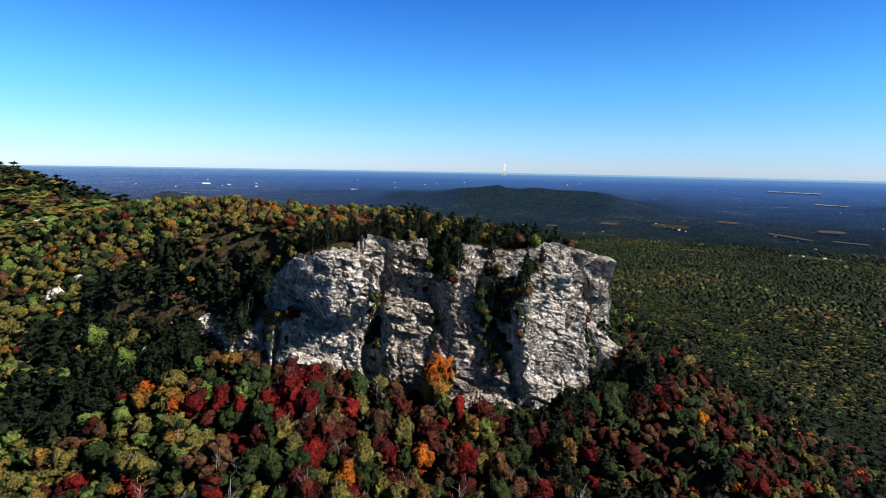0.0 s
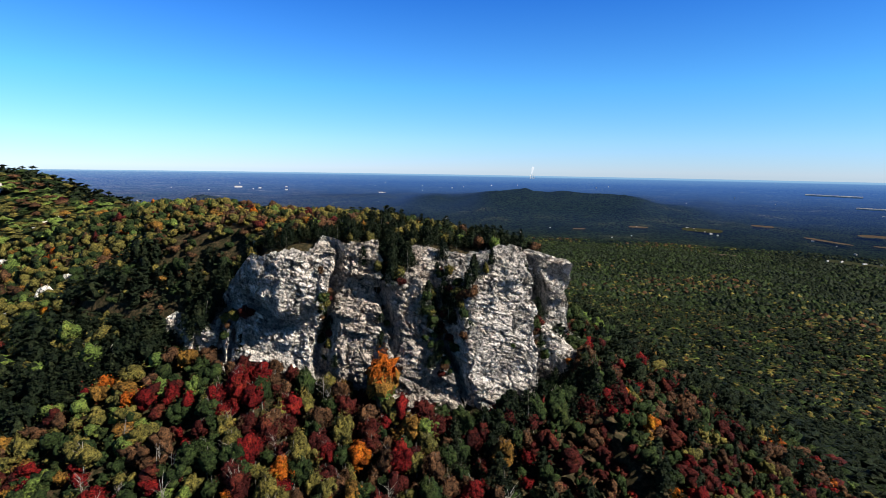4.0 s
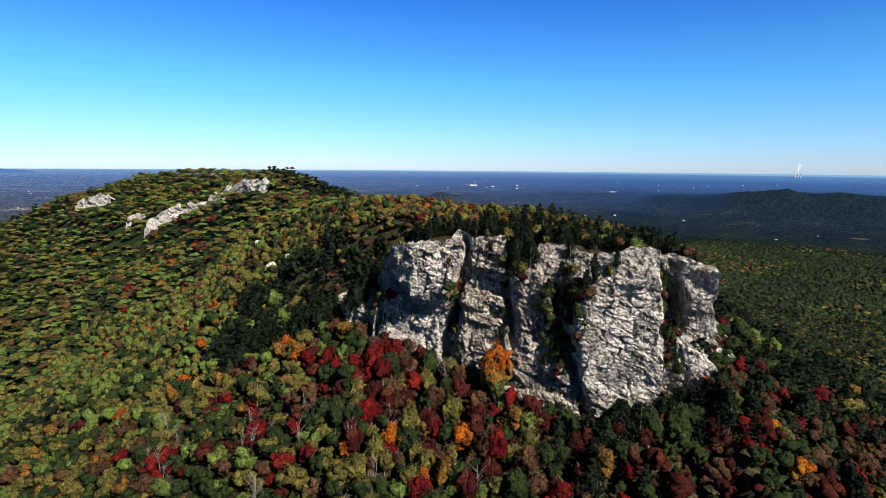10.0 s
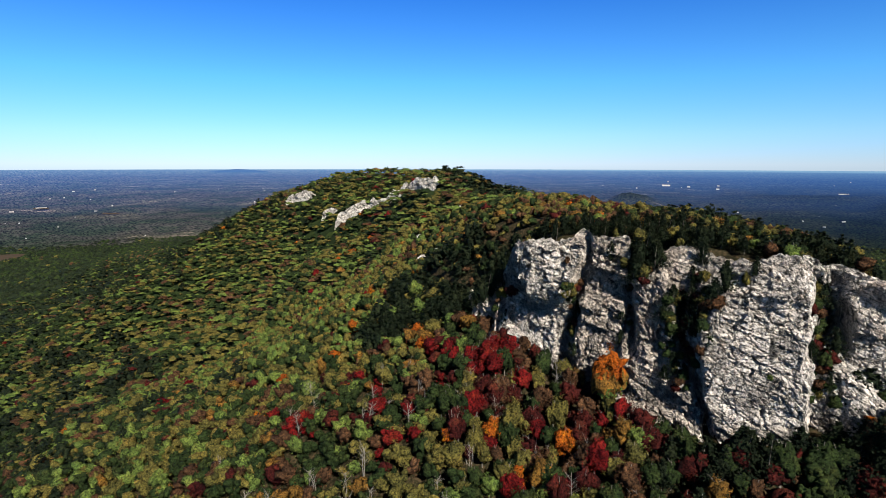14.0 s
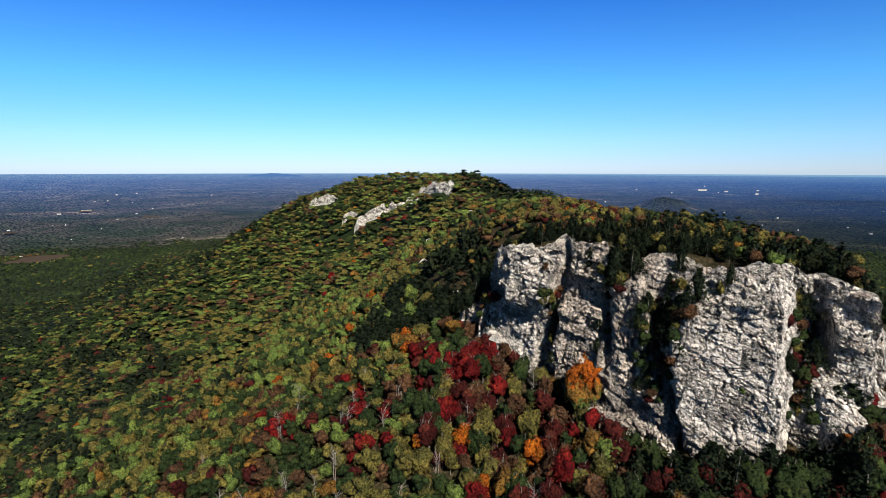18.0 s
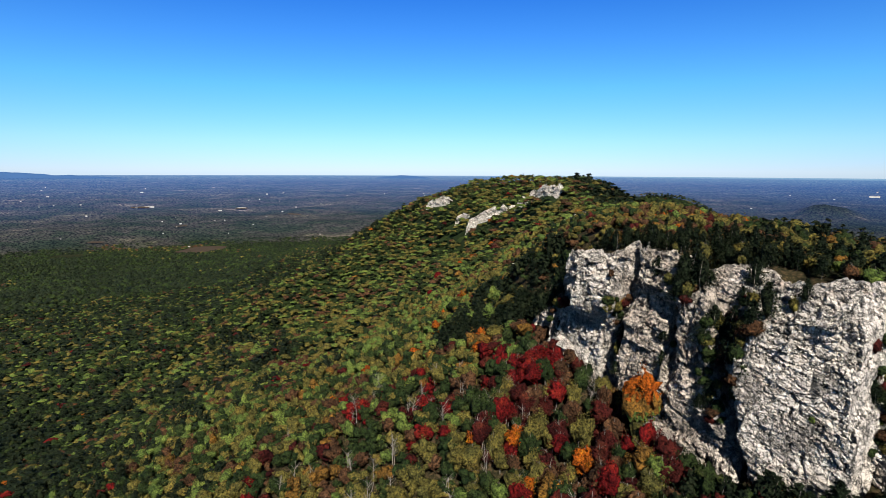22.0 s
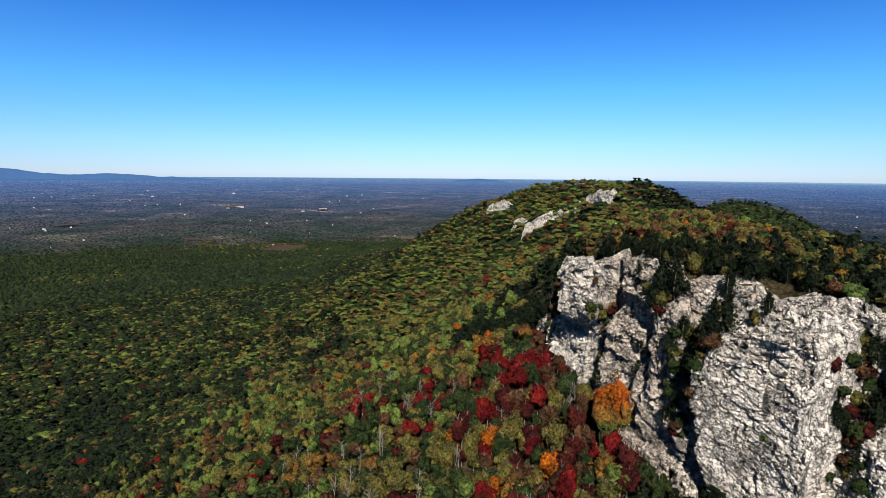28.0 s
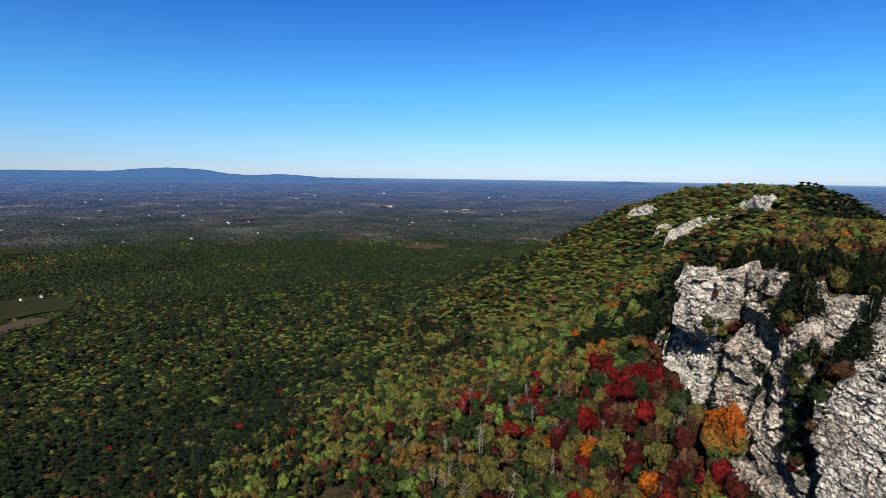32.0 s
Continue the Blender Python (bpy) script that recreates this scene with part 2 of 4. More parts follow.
def ground_material():
    """Leaf litter on the mountain, a green canopy over the valley floor."""
    m, nodes, links, b = material("forest_ground", 0.9, 0.1)
    geo = nodes.new("ShaderNodeNewGeometry")
    pos = geo.outputs["Position"]
    n1 = noise_tex(nodes, links, pos, 0.8, 7, 0.72)
    r1 = ramp(nodes, [(0.36, (0.0048, 0.0048, 0.0024)), (0.50, (0.024, 0.0208, 0.0088)), (0.64, (0.072, 0.0464, 0.0256))])
    links.new(n1.outputs[0], r1.inputs[0])
    vo = nodes.new("ShaderNodeTexVoronoi")
    vo.inputs["Scale"].default_value = 0.085
    links.new(pos, vo.inputs["Vector"])
    n2 = noise_tex(nodes, links, pos, 0.004, 5, 0.6)
    r2 = ramp(nodes, [(0.30, (0.008813, 0.01665, 0.005472)), (0.52, (0.01371, 0.0235, 0.006566)), (0.72, (0.02546, 0.02742, 0.00985))])
    links.new(n2.outputs[0], r2.inputs[0])
    sep = nodes.new("ShaderNodeSeparateColor")
    links.new(vo.outputs["Color"], sep.inputs[0])
    r3 = ramp(nodes, [(0.0, (0.55, 0.55, 0.5)), (0.7, (1, 1, 1)), (1.0, (1.7, 1.45, 1.1))])
    links.new(sep.outputs[0], r3.inputs[0])
    far = mix_col(nodes, links, 1.0, r2.outputs[0], r3.outputs[0], "MULTIPLY")
    ln = nodes.new("ShaderNodeVectorMath")
    ln.operation = "LENGTH"
    links.new(pos, ln.inputs[0])
    mr = nodes.new("ShaderNodeMapRange")
    mr.inputs[1].default_value, mr.inputs[2].default_value = 280, 520
    links.new(ln.outputs["Value"], mr.inputs[0])
    links.new(mix_col(nodes, links, mr.outputs[0], r1.outputs[0], far), b.inputs["Base Color"])
    bp = nodes.new("ShaderNodeBump")
    bp.inputs["Strength"].default_value, bp.inputs["Distance"].default_value, bp.invert = 0.4, 3.0, True
    links.new(vo.outputs["Distance"], bp.inputs["Height"])
    links.new(bp.outputs[0], b.inputs["Normal"])
    return m


def plain_material():
    """The far plain: woods and fields sinking into blue distance."""
    m, nodes, links, b = material("hazy_plain", 1.0, 0.0)
    geo = nodes.new("ShaderNodeNewGeometry")
    at = nodes.new("ShaderNodeAttribute")
    at.attribute_name = "spread"
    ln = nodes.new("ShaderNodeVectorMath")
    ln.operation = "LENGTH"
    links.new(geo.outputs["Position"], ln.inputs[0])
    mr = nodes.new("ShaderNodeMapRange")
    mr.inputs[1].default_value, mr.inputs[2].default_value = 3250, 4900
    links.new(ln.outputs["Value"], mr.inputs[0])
    n1 = noise_tex(nodes, links, at.outputs["Vector"], 0.0015, 8, 0.72)
    land = ramp(nodes, [(0.32, (0.008415, 0.01515, 0.009772)), (0.46, (0.02188, 0.02861, 0.01759)), (0.54, (0.03787, 0.0345, 0.03029)), (0.60, (0.04376, 0.04628, 0.02932)), (0.66, (0.1262, 0.101, 0.08306)), (0.76, (0.2692, 0.2188, 0.1856))])
    links.new(n1.outputs[0], land.inputs[0])
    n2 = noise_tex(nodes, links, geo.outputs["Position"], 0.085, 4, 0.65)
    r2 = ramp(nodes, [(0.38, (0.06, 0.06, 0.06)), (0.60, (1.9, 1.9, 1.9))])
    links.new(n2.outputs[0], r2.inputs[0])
    hill = nodes.new("ShaderNodeAttribute")
    hill.attribute_name = "wooded"
    # the eastern side is greener and more wooded
    sx = nodes.new("ShaderNodeSeparateXYZ")
    links.new(geo.outputs["Position"], sx.inputs[0])
    east = nodes.new("ShaderNodeMapRange")
    east.inputs[1].default_value, east.inputs[2].default_value = -1800, 900
    links.new(sx.outputs[0], east.inputs[0])
    woods = ramp(nodes, [(0.36, (0.00336, 0.00616, 0.00336)), (0.57, (0.00784, 0.01176, 0.0056)), (0.65, (0.0196, 0.0224, 0.0112)), (0.71, (0.112, 0.0896, 0.056))])
    links.new(n1.outputs[0], woods.inputs[0])
    mixed = mix_col(nodes, links, east.outputs[0], land.outputs[0], woods.outputs[0])
    cover = mix_col(nodes, links, hill.outputs["Fac"], mixed, (0.006, 0.010, 0.0055))
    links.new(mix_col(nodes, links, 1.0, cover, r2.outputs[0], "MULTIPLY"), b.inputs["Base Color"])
    # air light painted as emission: thickens with distance, even and faint on wooded hills
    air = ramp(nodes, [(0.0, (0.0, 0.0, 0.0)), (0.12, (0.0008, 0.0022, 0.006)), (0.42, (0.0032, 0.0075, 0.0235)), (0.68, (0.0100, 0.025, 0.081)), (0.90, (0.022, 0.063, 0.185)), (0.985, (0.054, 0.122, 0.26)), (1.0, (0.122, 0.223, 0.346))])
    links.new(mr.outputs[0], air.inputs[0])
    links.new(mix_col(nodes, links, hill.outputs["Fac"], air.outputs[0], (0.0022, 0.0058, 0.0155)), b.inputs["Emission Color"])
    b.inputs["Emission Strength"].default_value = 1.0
    bp = nodes.new("ShaderNodeBump")
    bp.inputs["Strength"].default_value, bp.inputs["Distance"].default_value = 0.8, 14.0
    links.new(n2.outputs[0], bp.inputs["Height"])
    links.new(bp.outputs[0], b.inputs["Normal"])
    return m


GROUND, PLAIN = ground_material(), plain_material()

# ---- the lie of the land ----
CX, CY = 20.0, 20.0       # middle of the sheet
CRESTS = [
    [(12, 236, -25), (-42, 312, -25.5), (-100, 395, -32), (-155, 462, -33), (-215, 545, -19), (-295, 660, -18), (-390, 800, -30), (-520, 1050, -150)],
    [(-295, 660, -18), (-400, 715, -16), (-498, 736, -21), (-605, 755, -46), (-716, 770, -90), (-868, 810, -148), (-1207, 880, -240), (-1700, 1000, -330)],
    [(-516, 1506, -57), (-470, 1560, -66), (-300, 1760, -210)],
]
RIM = [(-112, 262), (-70, 228), (-50, 217), (-40, 211), (-30, 203), (-11, 201), (6, 196), (9, 200), (15, 198), (18, 190), (29, 190), (34, 196), (41, 193), (46, 187), (52, 190), (57, 202), (64, 196), (73, 192), (84, 215), (60, 300), (-40, 330)]


def to_segment(x, y, a, b):
    dx, dy = b[0] - a[0], b[1] - a[1]
    t = np.clip(((x - a[0]) * dx + (y - a[1]) * dy) / (dx * dx + dy * dy), 0, 1)
    return np.hypot(x - a[0] - t * dx, y - a[1] - t * dy), t


def crest_law(x, y):
    z = np.full(np.shape(x), -440.0)
    for line in CRESTS:
        for a, b in zip(line, line[1:]):
            d, t = to_segment(x, y, a, b)
            d = np.sqrt(d * d + 1600) - 40
            z = np.maximum(z, a[2] + (b[2] - a[2]) * t - 410 * (1 - np.exp(-d / 560)))
    return z


def rim_side(x, y):
    """Distance from the cliff's rim, negative on the summit flat, and the nearest x on it."""
    best, bx = np.full(np.shape(x), 1e9), np.zeros(np.shape(x))
    inside = np.zeros(np.shape(x), bool)
    for a, b in zip(RIM, RIM[1:] + RIM[:1]):
        d, t = to_segment(x, y, a, b)
        bx = np.where(d < best, a[0] + (b[0] - a[0]) * t, bx)
        best = np.minimum(best, d)
        cross = ((a[1] > y) != (b[1] > y)) & (x < (b[0] - a[0]) * (y - a[1]) / (b[1] - a[1] + 1e-9) + a[0])
        inside ^= cross
    return np.where(inside, -best, best), bx


def ground_z(x, y):
    x, y = np.asarray(x, float), np.asarray(y, float)
    law = crest_law(x, y)
    n, bx = rim_side(x, y)
    d, _ = to_segment(x, y, CRESTS[0][0], CRESTS[0][1])
    flat = -25.0 - 0.03 * d - 0.10 * np.maximum(x - 12, 0) - 0.03 * np.maximum(y - 232, 0)
    flat = law + (flat - law) * smooth(-118, -50, x)
    flat = np.minimum(flat, np.interp(bx, [-112, -66, -52, -45, -39, -35, -26, 6, 8, 15, 18, 29, 33, 41, 46, 56, 72, 86], [-66, -57, -53, -47, -37, -32, -28, -27, -32, -32, -28, -28, -32, -31, -27, -28, -34, -52]) + 0.55 * np.abs(n) + 0.6 * np.maximum(y - 228, 0))
    flat = flat + (law - flat) * smooth(248, 285, y) * smooth(-20, -60, x)
    foot = np.interp(bx, [-112, -70, -45, -20, 0, 15, 33, 55, 72], [-66, -60, -63, -66, -69, -71, -74, -67, -62])
    south = foot - 360 * (1 - np.exp(-np.maximum(n - 22, 0) / 620))
    w = smooth(-190, -105, x) * smooth(292, 238, y)
    outer = law + w * (np.minimum(law, south) - law)
    z = np.where(n < 0, flat, outer)
    r = np.hypot(x - CX, y - CY)
    # a rounded spur on the western slope, and the drop below the ledges of the ridge
    z = z + 16 * np.exp(-((x + 285) / 100) ** 2 - ((y - 165) / 95) ** 2) - 8 * np.exp(-((x + 112) / 65) ** 2 - ((y - 200) / 48) ** 2)
    side = ((x + 540) * -140 - (y - 655) * 315) / 345
    z = z - 19 * smooth(0, 40, side) * smooth(330, 200, side) * smooth(-680, -560, x) * smooth(-190, -240, x)
    z = z + fbm(x * 0.012, y * 0.012, 0 * x, 4, 3) * 3.0 * smooth(60, 300, r) * smooth(-20, 40, np.abs(n))
    z = z + fbm(x * 0.0016, y * 0.0016, 0 * x, 3, 9) * 22 * smooth(900, 2200, r)
    return z


def far_plain(r_true):
    """The plain beyond the valley, drawn in towards the viewer: radius and height."""
    r = 3300 + 1600 * (1 - 3300 / r_true) / (1 - 3300 / 46000)
    return r, -428 * r / r_true


NA = 480
rad = np.concatenate([[0.02], np.arange(6, 100, 7), np.arange(100, 290, 2.6), 290 * (3300 / 290) ** np.linspace(0, 1, 75)])
ang = np.linspace(0, 2 * np.pi, NA, endpoint=False)
R, A = np.meshgrid(rad, ang, indexing="ij")
X, Y = CX + R * np.sin(A), CY + R * np.cos(A)
Z = ground_z(X, Y)
k = smooth(2600, 3300, R)
Z = Z * (1 - k) + -428 * k
ground = tagged(new("ground", mesh_of("ground", np.stack([X, Y, Z], -1).reshape(-1, 3), grid_faces(len(rad), NA, True)[:, ::-1], GROUND, True)),
                "wooded mountain slopes falling to a green valley", "ground", kind="structure")

D = 3300 / np.linspace(1, 3300 / 46000, 150)
TRUE, A = np.meshgrid(D, ang, indexing="ij")
R, Z = far_plain(TRUE)
X, Y = CX + R * np.sin(A), CY + R * np.cos(A)
# low swells, and the wooded ridge and knolls that stand out of the plain
Z = Z + 10 * fbm(X * 0.006, Y * 0.006, 0 * X, 3, 21) * smooth(3300, 3600, R) * smooth(4850, 4300, R)
az_deg = np.degrees(A)
wooded = 0 * Z
for az0, half, r0, deep, top in ((29, 8.5, 4110, 260, 112), (23.5, 3.0, 4090, 240, 22), (17.5, 4.5, 4170, 200, 50), (39, 4.5, 4060, 220, 40), (-6.4, 2.0, 4160, 90, 55), (63, 6, 4300, 110, 30), (-75, 7, 3720, 110, 22), (-52, 5, 3760, 100, 20), (8, 5, 4300, 90, 26), (-30, 4, 4050, 80, 20), (-95, 6, 3600, 100, 22)):
    da = (az_deg - az0 + 180) % 360 - 180
    bump = np.exp(-(np.abs(da) / half) ** 4) * np.exp(-((R - r0) / deep) ** 2)
    wooded = np.maximum(wooded, 0.85 * smooth(6, 70, top * bump))
    Z = Z + top * bump * (1 + 0.12 * fbm(X * 0.01, Y * 0.01, 0 * X, 4, 77))
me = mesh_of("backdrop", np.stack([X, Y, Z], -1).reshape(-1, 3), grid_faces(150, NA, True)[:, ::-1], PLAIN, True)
spread = me.attributes.new("spread", "FLOAT_VECTOR", "POINT")
spread.data.foreach_set("vector", np.stack([TRUE * np.sin(A), TRUE * np.cos(A), 0 * A], -1).astype(np.float32).ravel())
wood = me.attributes.new("wooded", "FLOAT", "POINT")
wood.data.foreach_set("value", wooded.astype(np.float32).ravel())
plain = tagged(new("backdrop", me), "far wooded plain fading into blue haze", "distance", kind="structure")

# ---- bare ledges and small cliffs on the ridge: ends and height ----
OUTCROPS = [((-404, 580), (-364, 598), 12), ((-364, 598), (-336, 600), 12), ((-337, 600), (-286, 562), 14), ((-287, 562), (-222, 512), 12), ((-562, 670), (-504, 662), 13),
            ((-932, 870), (-902, 868), 12), ((-442, 602), (-422, 610), 8), ((-176, 430), (-156, 438), 3), ((-150, 300), (-143, 297), 3),
            ((-128, 288), (-120, 287), 6.5), ((-120, 298), (-113, 296), 6.5), ((-76, 232), (-71, 230), 4), ((-83, 221), (-77, 220), 6), ((-65, 227), (-59, 223), 4.5), ((-181, 384), (-174, 383), 6)]

# ---- the cliff ----
def block(x, z, foot, top_l, top_r, left_b, left_t, right_b, right_t, y_l, y_r, back, side_l, side_r, cap, under=0.5):
    """Front of one angular block as y over (x, z): a flat, leaning face between two slanting edges,
    falling away past them, over its sloping top and under its foot."""
    top = (top_l + top_r) / 2
    f = np.clip((z - foot) / (top - foot), -0.2, 1.2)
    left, right = left_b + (left_t - left_b) * f, right_b + (right_t - right_b) * f
    u = np.clip((x - left) / np.maximum(right - left, 1.0), -0.3, 1.3)
    y = y_l + (y_r - y_l) * u + back * (np.maximum(z, foot) - foot)
    y = y + np.maximum(left - x, 0) * side_l + np.maximum(x - right, 0) * side_r
    return y + np.maximum(z - (top_l + (top_r - top_l) * u), 0) * cap + np.maximum(foot - z, 0) * under


RIM_X = [-66, -52, -45, -39, -36, -33, -26, -15, -11, 6, 8, 15, 18, 29, 33, 41, 46, 54, 57, 62, 71, 74, 84]
RIM_Z = [-57, -53, -47, -37, -31, -28, -26, -26.5, -23, -23.5, -28.5, -28.5, -26.5, -27, -28, -27, -24.6, -25.5, -28, -28.6, -30.6, -42, -58]
RIM_BX = [-66, -50, -42, -38, -30, -12, 6, 9, 15, 18, 29, 34, 41, 46, 52, 55, 63, 72, 78, 84]
RIM_BY = [226, 216, 211, 210, 203, 201, 196, 199, 197, 190, 190, 196, 194, 188, 190, 196, 196, 190, 204, 224]
BLOCKS = (   # foot, top left and right, left edge low and high, right edge low and high, y left and right, lean back, sides, cap, under
    (-86, -56, -54, -56, -54, -45, -44.5, 199, 195, 0.10, 2.0, 3.0, 1.2),                 # low shoulder
    (-86, -51, -43, -45, -41.5, -33, -32, 190, 185.5, 0.12, 4.0, 0.4, 1.1),             # outer foot, beside a dark slot
    (-86, -42, -48, -34, -33, -14.5, -15, 181, 174.8, 0.25, 3.0, 3.5, 1.6),               # foot of the bulging block
    (-42, -27.2, -26.6, -27.0, -28.6, -13.0, -9.5, 182.4, 178.6, 0.10, 1.6, 3.2, 2.4, 0.45),        # bulging block over a cleft
    (-43, -29.5, -28, -24.5, -25.5, -12.5, -10, 178.0, 177.0, 0.13, 1.4, 4.0, 2.0, 0.9),       # its nose
    (-44, -22.8, -24.0, -13, -11.5, 7.5, 8, 186.5, 179.5, 0.12, 1.2, 4.0, 2.2, 1.0),        # upper middle wall
    (-34, -22.4, -23.4, -5, -6, 6.5, 7, 181.5, 178.0, 0.18, 2.0, 4.0, 2.2, 1.6),           # its brow
    (-61, -46, -45, -8.5, -7.5, 4.2, 5, 175.8, 174.6, 0.07, 3.5, 4.0, 1.8, 0.8),           # lower middle slab
    (-86, -60, -62, -10, -8, 7, 6, 172.5, 169, 0.25, 1.5, 2.0, 1.0),                      # rubble under it
    (-86, -33.8, -34.6, 2.2, 9.2, 37.0, 16.2, 164.1, 158.4, 0.2226, 3.2, 5.0, 1.6),          # flat-topped pillar, spreading to its foot
    (-86, -31, -29, 15, 14, 33, 33, 166, 164, 0.24, 1.5, 1.5, 1.5),                       # back of the wooded gully
    (-33.5, -27.5, -27, 15.5, 16, 29, 28, 179.0, 178.4, 0.35, 1.6, 1.6, 2.0, 1.2),         # ledges over it
    (-86, -45, -43.5, 35.0, 27.2, 53.5, 51.8, 158.8, 157.6, 0.03, 4.5, 3.5, 1.3),            # great slab
    (-47, -37.5, -32.5, 29.2, 31.5, 51.8, 51.0, 159.6, 158.6, 0.26, 1.8, 4.0, 2.1),           # its upper half, laid back
    (-38.5, -29.5, -28.0, 37, 40.5, 51.0, 50.5, 165.0, 162.6, 0.45, 1.5, 3.5, 2.2, 1.0),      # broken steps up to the rim
    (-32, -24.2, -26.2, 44.5, 45.5, 56.5, 55, 177.6, 177.0, 0.30, 2.0, 2.0, 2.6, 1.4),       # pale rim slab
    (-86, -50.5, -60.0, 52, 55.5, 70, 68, 165.5, 157.0, 0.24, 1.8, 1.6, 1.8),              # apron between slab and tower
    (-64, -36.5, -36.5, 64.6, 63.8, 71.0, 70.6, 174.2, 172.4, 0.02, 5.0, 3.0, 2.0),          # tower
    (-37.2, -28.4, -30.8, 57, 56.2, 72.0, 71.4, 185.0, 169.8, 0.16, 2.5, 3.0, 3.0, 3.2),     # its overhanging cap
    (-43.5, -39, -39, 64.0, 64.2, 69, 69.5, 173.4, 171.8, 0.0, 4.0, 3.0, 2.5, 2.0),          # a bulge below the cap
    (-86, -45, -47, 72.2, 72.8, 77, 76, 183.5, 183.0, 0.03, 3.0, 3.0, 2.0),                # small pillar behind
)


def cliff_front(x, z):
    w = fbm(x * 0.09, z * 0.10, 0 * x, 3, 40)
    w2 = fbm(x * 0.16, z * 0.13, 0 * x + 9, 3, 44)
    x, z = x + 1.4 * w + 0.5 * fbm(x * 0.35, z * 0.35, 0 * x, 2, 47), z + 1.3 * w2
    y = np.interp(x, RIM_BX, RIM_BY) - 0.26 * (np.interp(x, RIM_X, RIM_Z) - z)
    for b in BLOCKS:
        y = np.minimum(y, block(x, z, *b))
    # the long chimney and the slot beside the outer foot
    y = y + 9 * np.exp(-((x - 28.3 + (z + 64) * 0.34) / 1.2) ** 2) * smooth(-47, -51, z)
    y = y + 5 * np.exp(-((x + 40.2 - (z + 58) * 0.1) / 0.9) ** 2) * smooth(-50, -54, z)
    # the cleft running down under the bulging block
    y = y + 8 * np.exp(-((x + 33.5 + (z + 41) * 1.05) / 2.3) ** 2) * smooth(-37, -41, z) * smooth(-54, -50, z)
    # the recess left of the pillar, and a crack down the pillar's face
    y = y + 7.0 * np.exp(-((x - 7.2 + (z + 48) * 0.1) / 1.3) ** 2) * smooth(-36, -40, z) * smooth(-60, -55, z)
    return y + 1.2 * np.exp(-((x - 14.8 + (z + 46) * 0.05) / 0.45) ** 2) * smooth(-34, -36, z) * smooth(-58, -50, z)


def facets(x, y, z, size, dip, seed):
    """Angular jointed rock: a tilted plane for each cell, and how near a joint is."""
    c, s = math.cos(dip), math.sin(dip)
    u, v, w = (x * c + z * s) / (size * 1.9), y / size, (-x * s + z * c) / (size * 0.68)
    i, j, k = (np.floor(a).astype(np.int64) for a in (u, v, w))
    f1, f2, off = np.full(x.shape, 9.0), np.full(x.shape, 9.0), np.zeros(x.shape)
    for di in (-1, 0, 1):
        for dj in (-1, 0, 1):
            for dk in (-1, 0, 1):
                a, b, e = i + di, j + dj, k + dk
                du, dv, dw = a + hash3(a, b, e, seed) - u, b + hash3(a, b, e, seed + 1) - v, e + hash3(a, b, e, seed + 2) - w
                d = np.sqrt(du * du + dv * dv + dw * dw)
                h = hash3(a, b, e, seed + 3) - 0.5 + 0.7 * (hash3(a, b, e, seed + 4) - 0.5) * du + 0.8 * (hash3(a, b, e, seed + 5) - 0.35) * dw
                near = d < f1
                f2 = np.where(near, f1, np.minimum(f2, d))
                off = np.where(near, h, off)
                f1 = np.where(near, d, f1)
    return off, f2 - f1


NU, NV, NC = 660, 250, 18
ux = np.linspace(-66, 84, NU)
vv = np.linspace(0, 1, NV)
rim = np.interp(ux, RIM_X, RIM_Z) + 0.6 * fbm(ux * 0.4, 0 * ux, 0 * ux, 3, 61)
GX = np.repeat(ux[None], NV, 0)
GZ = -86 + (rim[None] + 86) * vv[:, None]
GY = cliff_front(GX, GZ)
o0, e0 = facets(GX + 1.5 * vnoise(GX * 0.2, GY * 0.2, GZ * 0.2, 90), GY, GZ, 7.5, -0.28, 2)
o1, e1 = facets(GX + 0.8 * vnoise(GX * 0.4, GY * 0.4, GZ * 0.4, 91), GY, GZ, 2.7, -0.26, 5)
o2, e2 = facets(GX + 0.4 * vnoise(GX * 0.9, GY * 0.9, GZ * 0.9, 92), GY, GZ, 1.35, -0.3, 15)
wall = 1 / (1 + (np.abs(np.gradient(GY, axis=1)) / (ux[1] - ux[0]) / 2.5) ** 2)
# the great slab and the tower are smoother than the broken ground between
calm = 1 - 0.7 * smooth(28, 33, GX) * smooth(55, 50, GX) * smooth(-40, -46, GZ) - 0.5 * smooth(62, 65, GX) * smooth(-38, -41, GZ)
o3, e3 = facets(GX, GY, GZ + 2.0 * vnoise(GX * 0.15, GY * 0.15, GZ * 0.15, 93), 4.2, 1.35, 25)
vary = 1 + 0.6 * fbm(GX * 0.06, GY * 0.06, GZ * 0.06, 2, 73)
push = calm * (2.6 * o0 + vary * (1.5 * o1 + 0.4 * o2) + 1.8 * o3 + 1.0 * fbm(GX * 0.11, GY * 0.11, GZ * 0.11, 2, 72)) - 1.0 * smooth(0.05, 0, e0) - 1.1 * smooth(0.08, 0, e1) - 0.3 * smooth(0.12, 0, e2) - 0.9 * smooth(0.07, 0, e3) * calm
GY = GY - push * (0.4 + 0.6 * wall)
GX = GX + calm * (0.4 * o2 + 0.6 * o1 + 0.5 * o0) * wall
GZ2 = GZ + 0.3 * o2
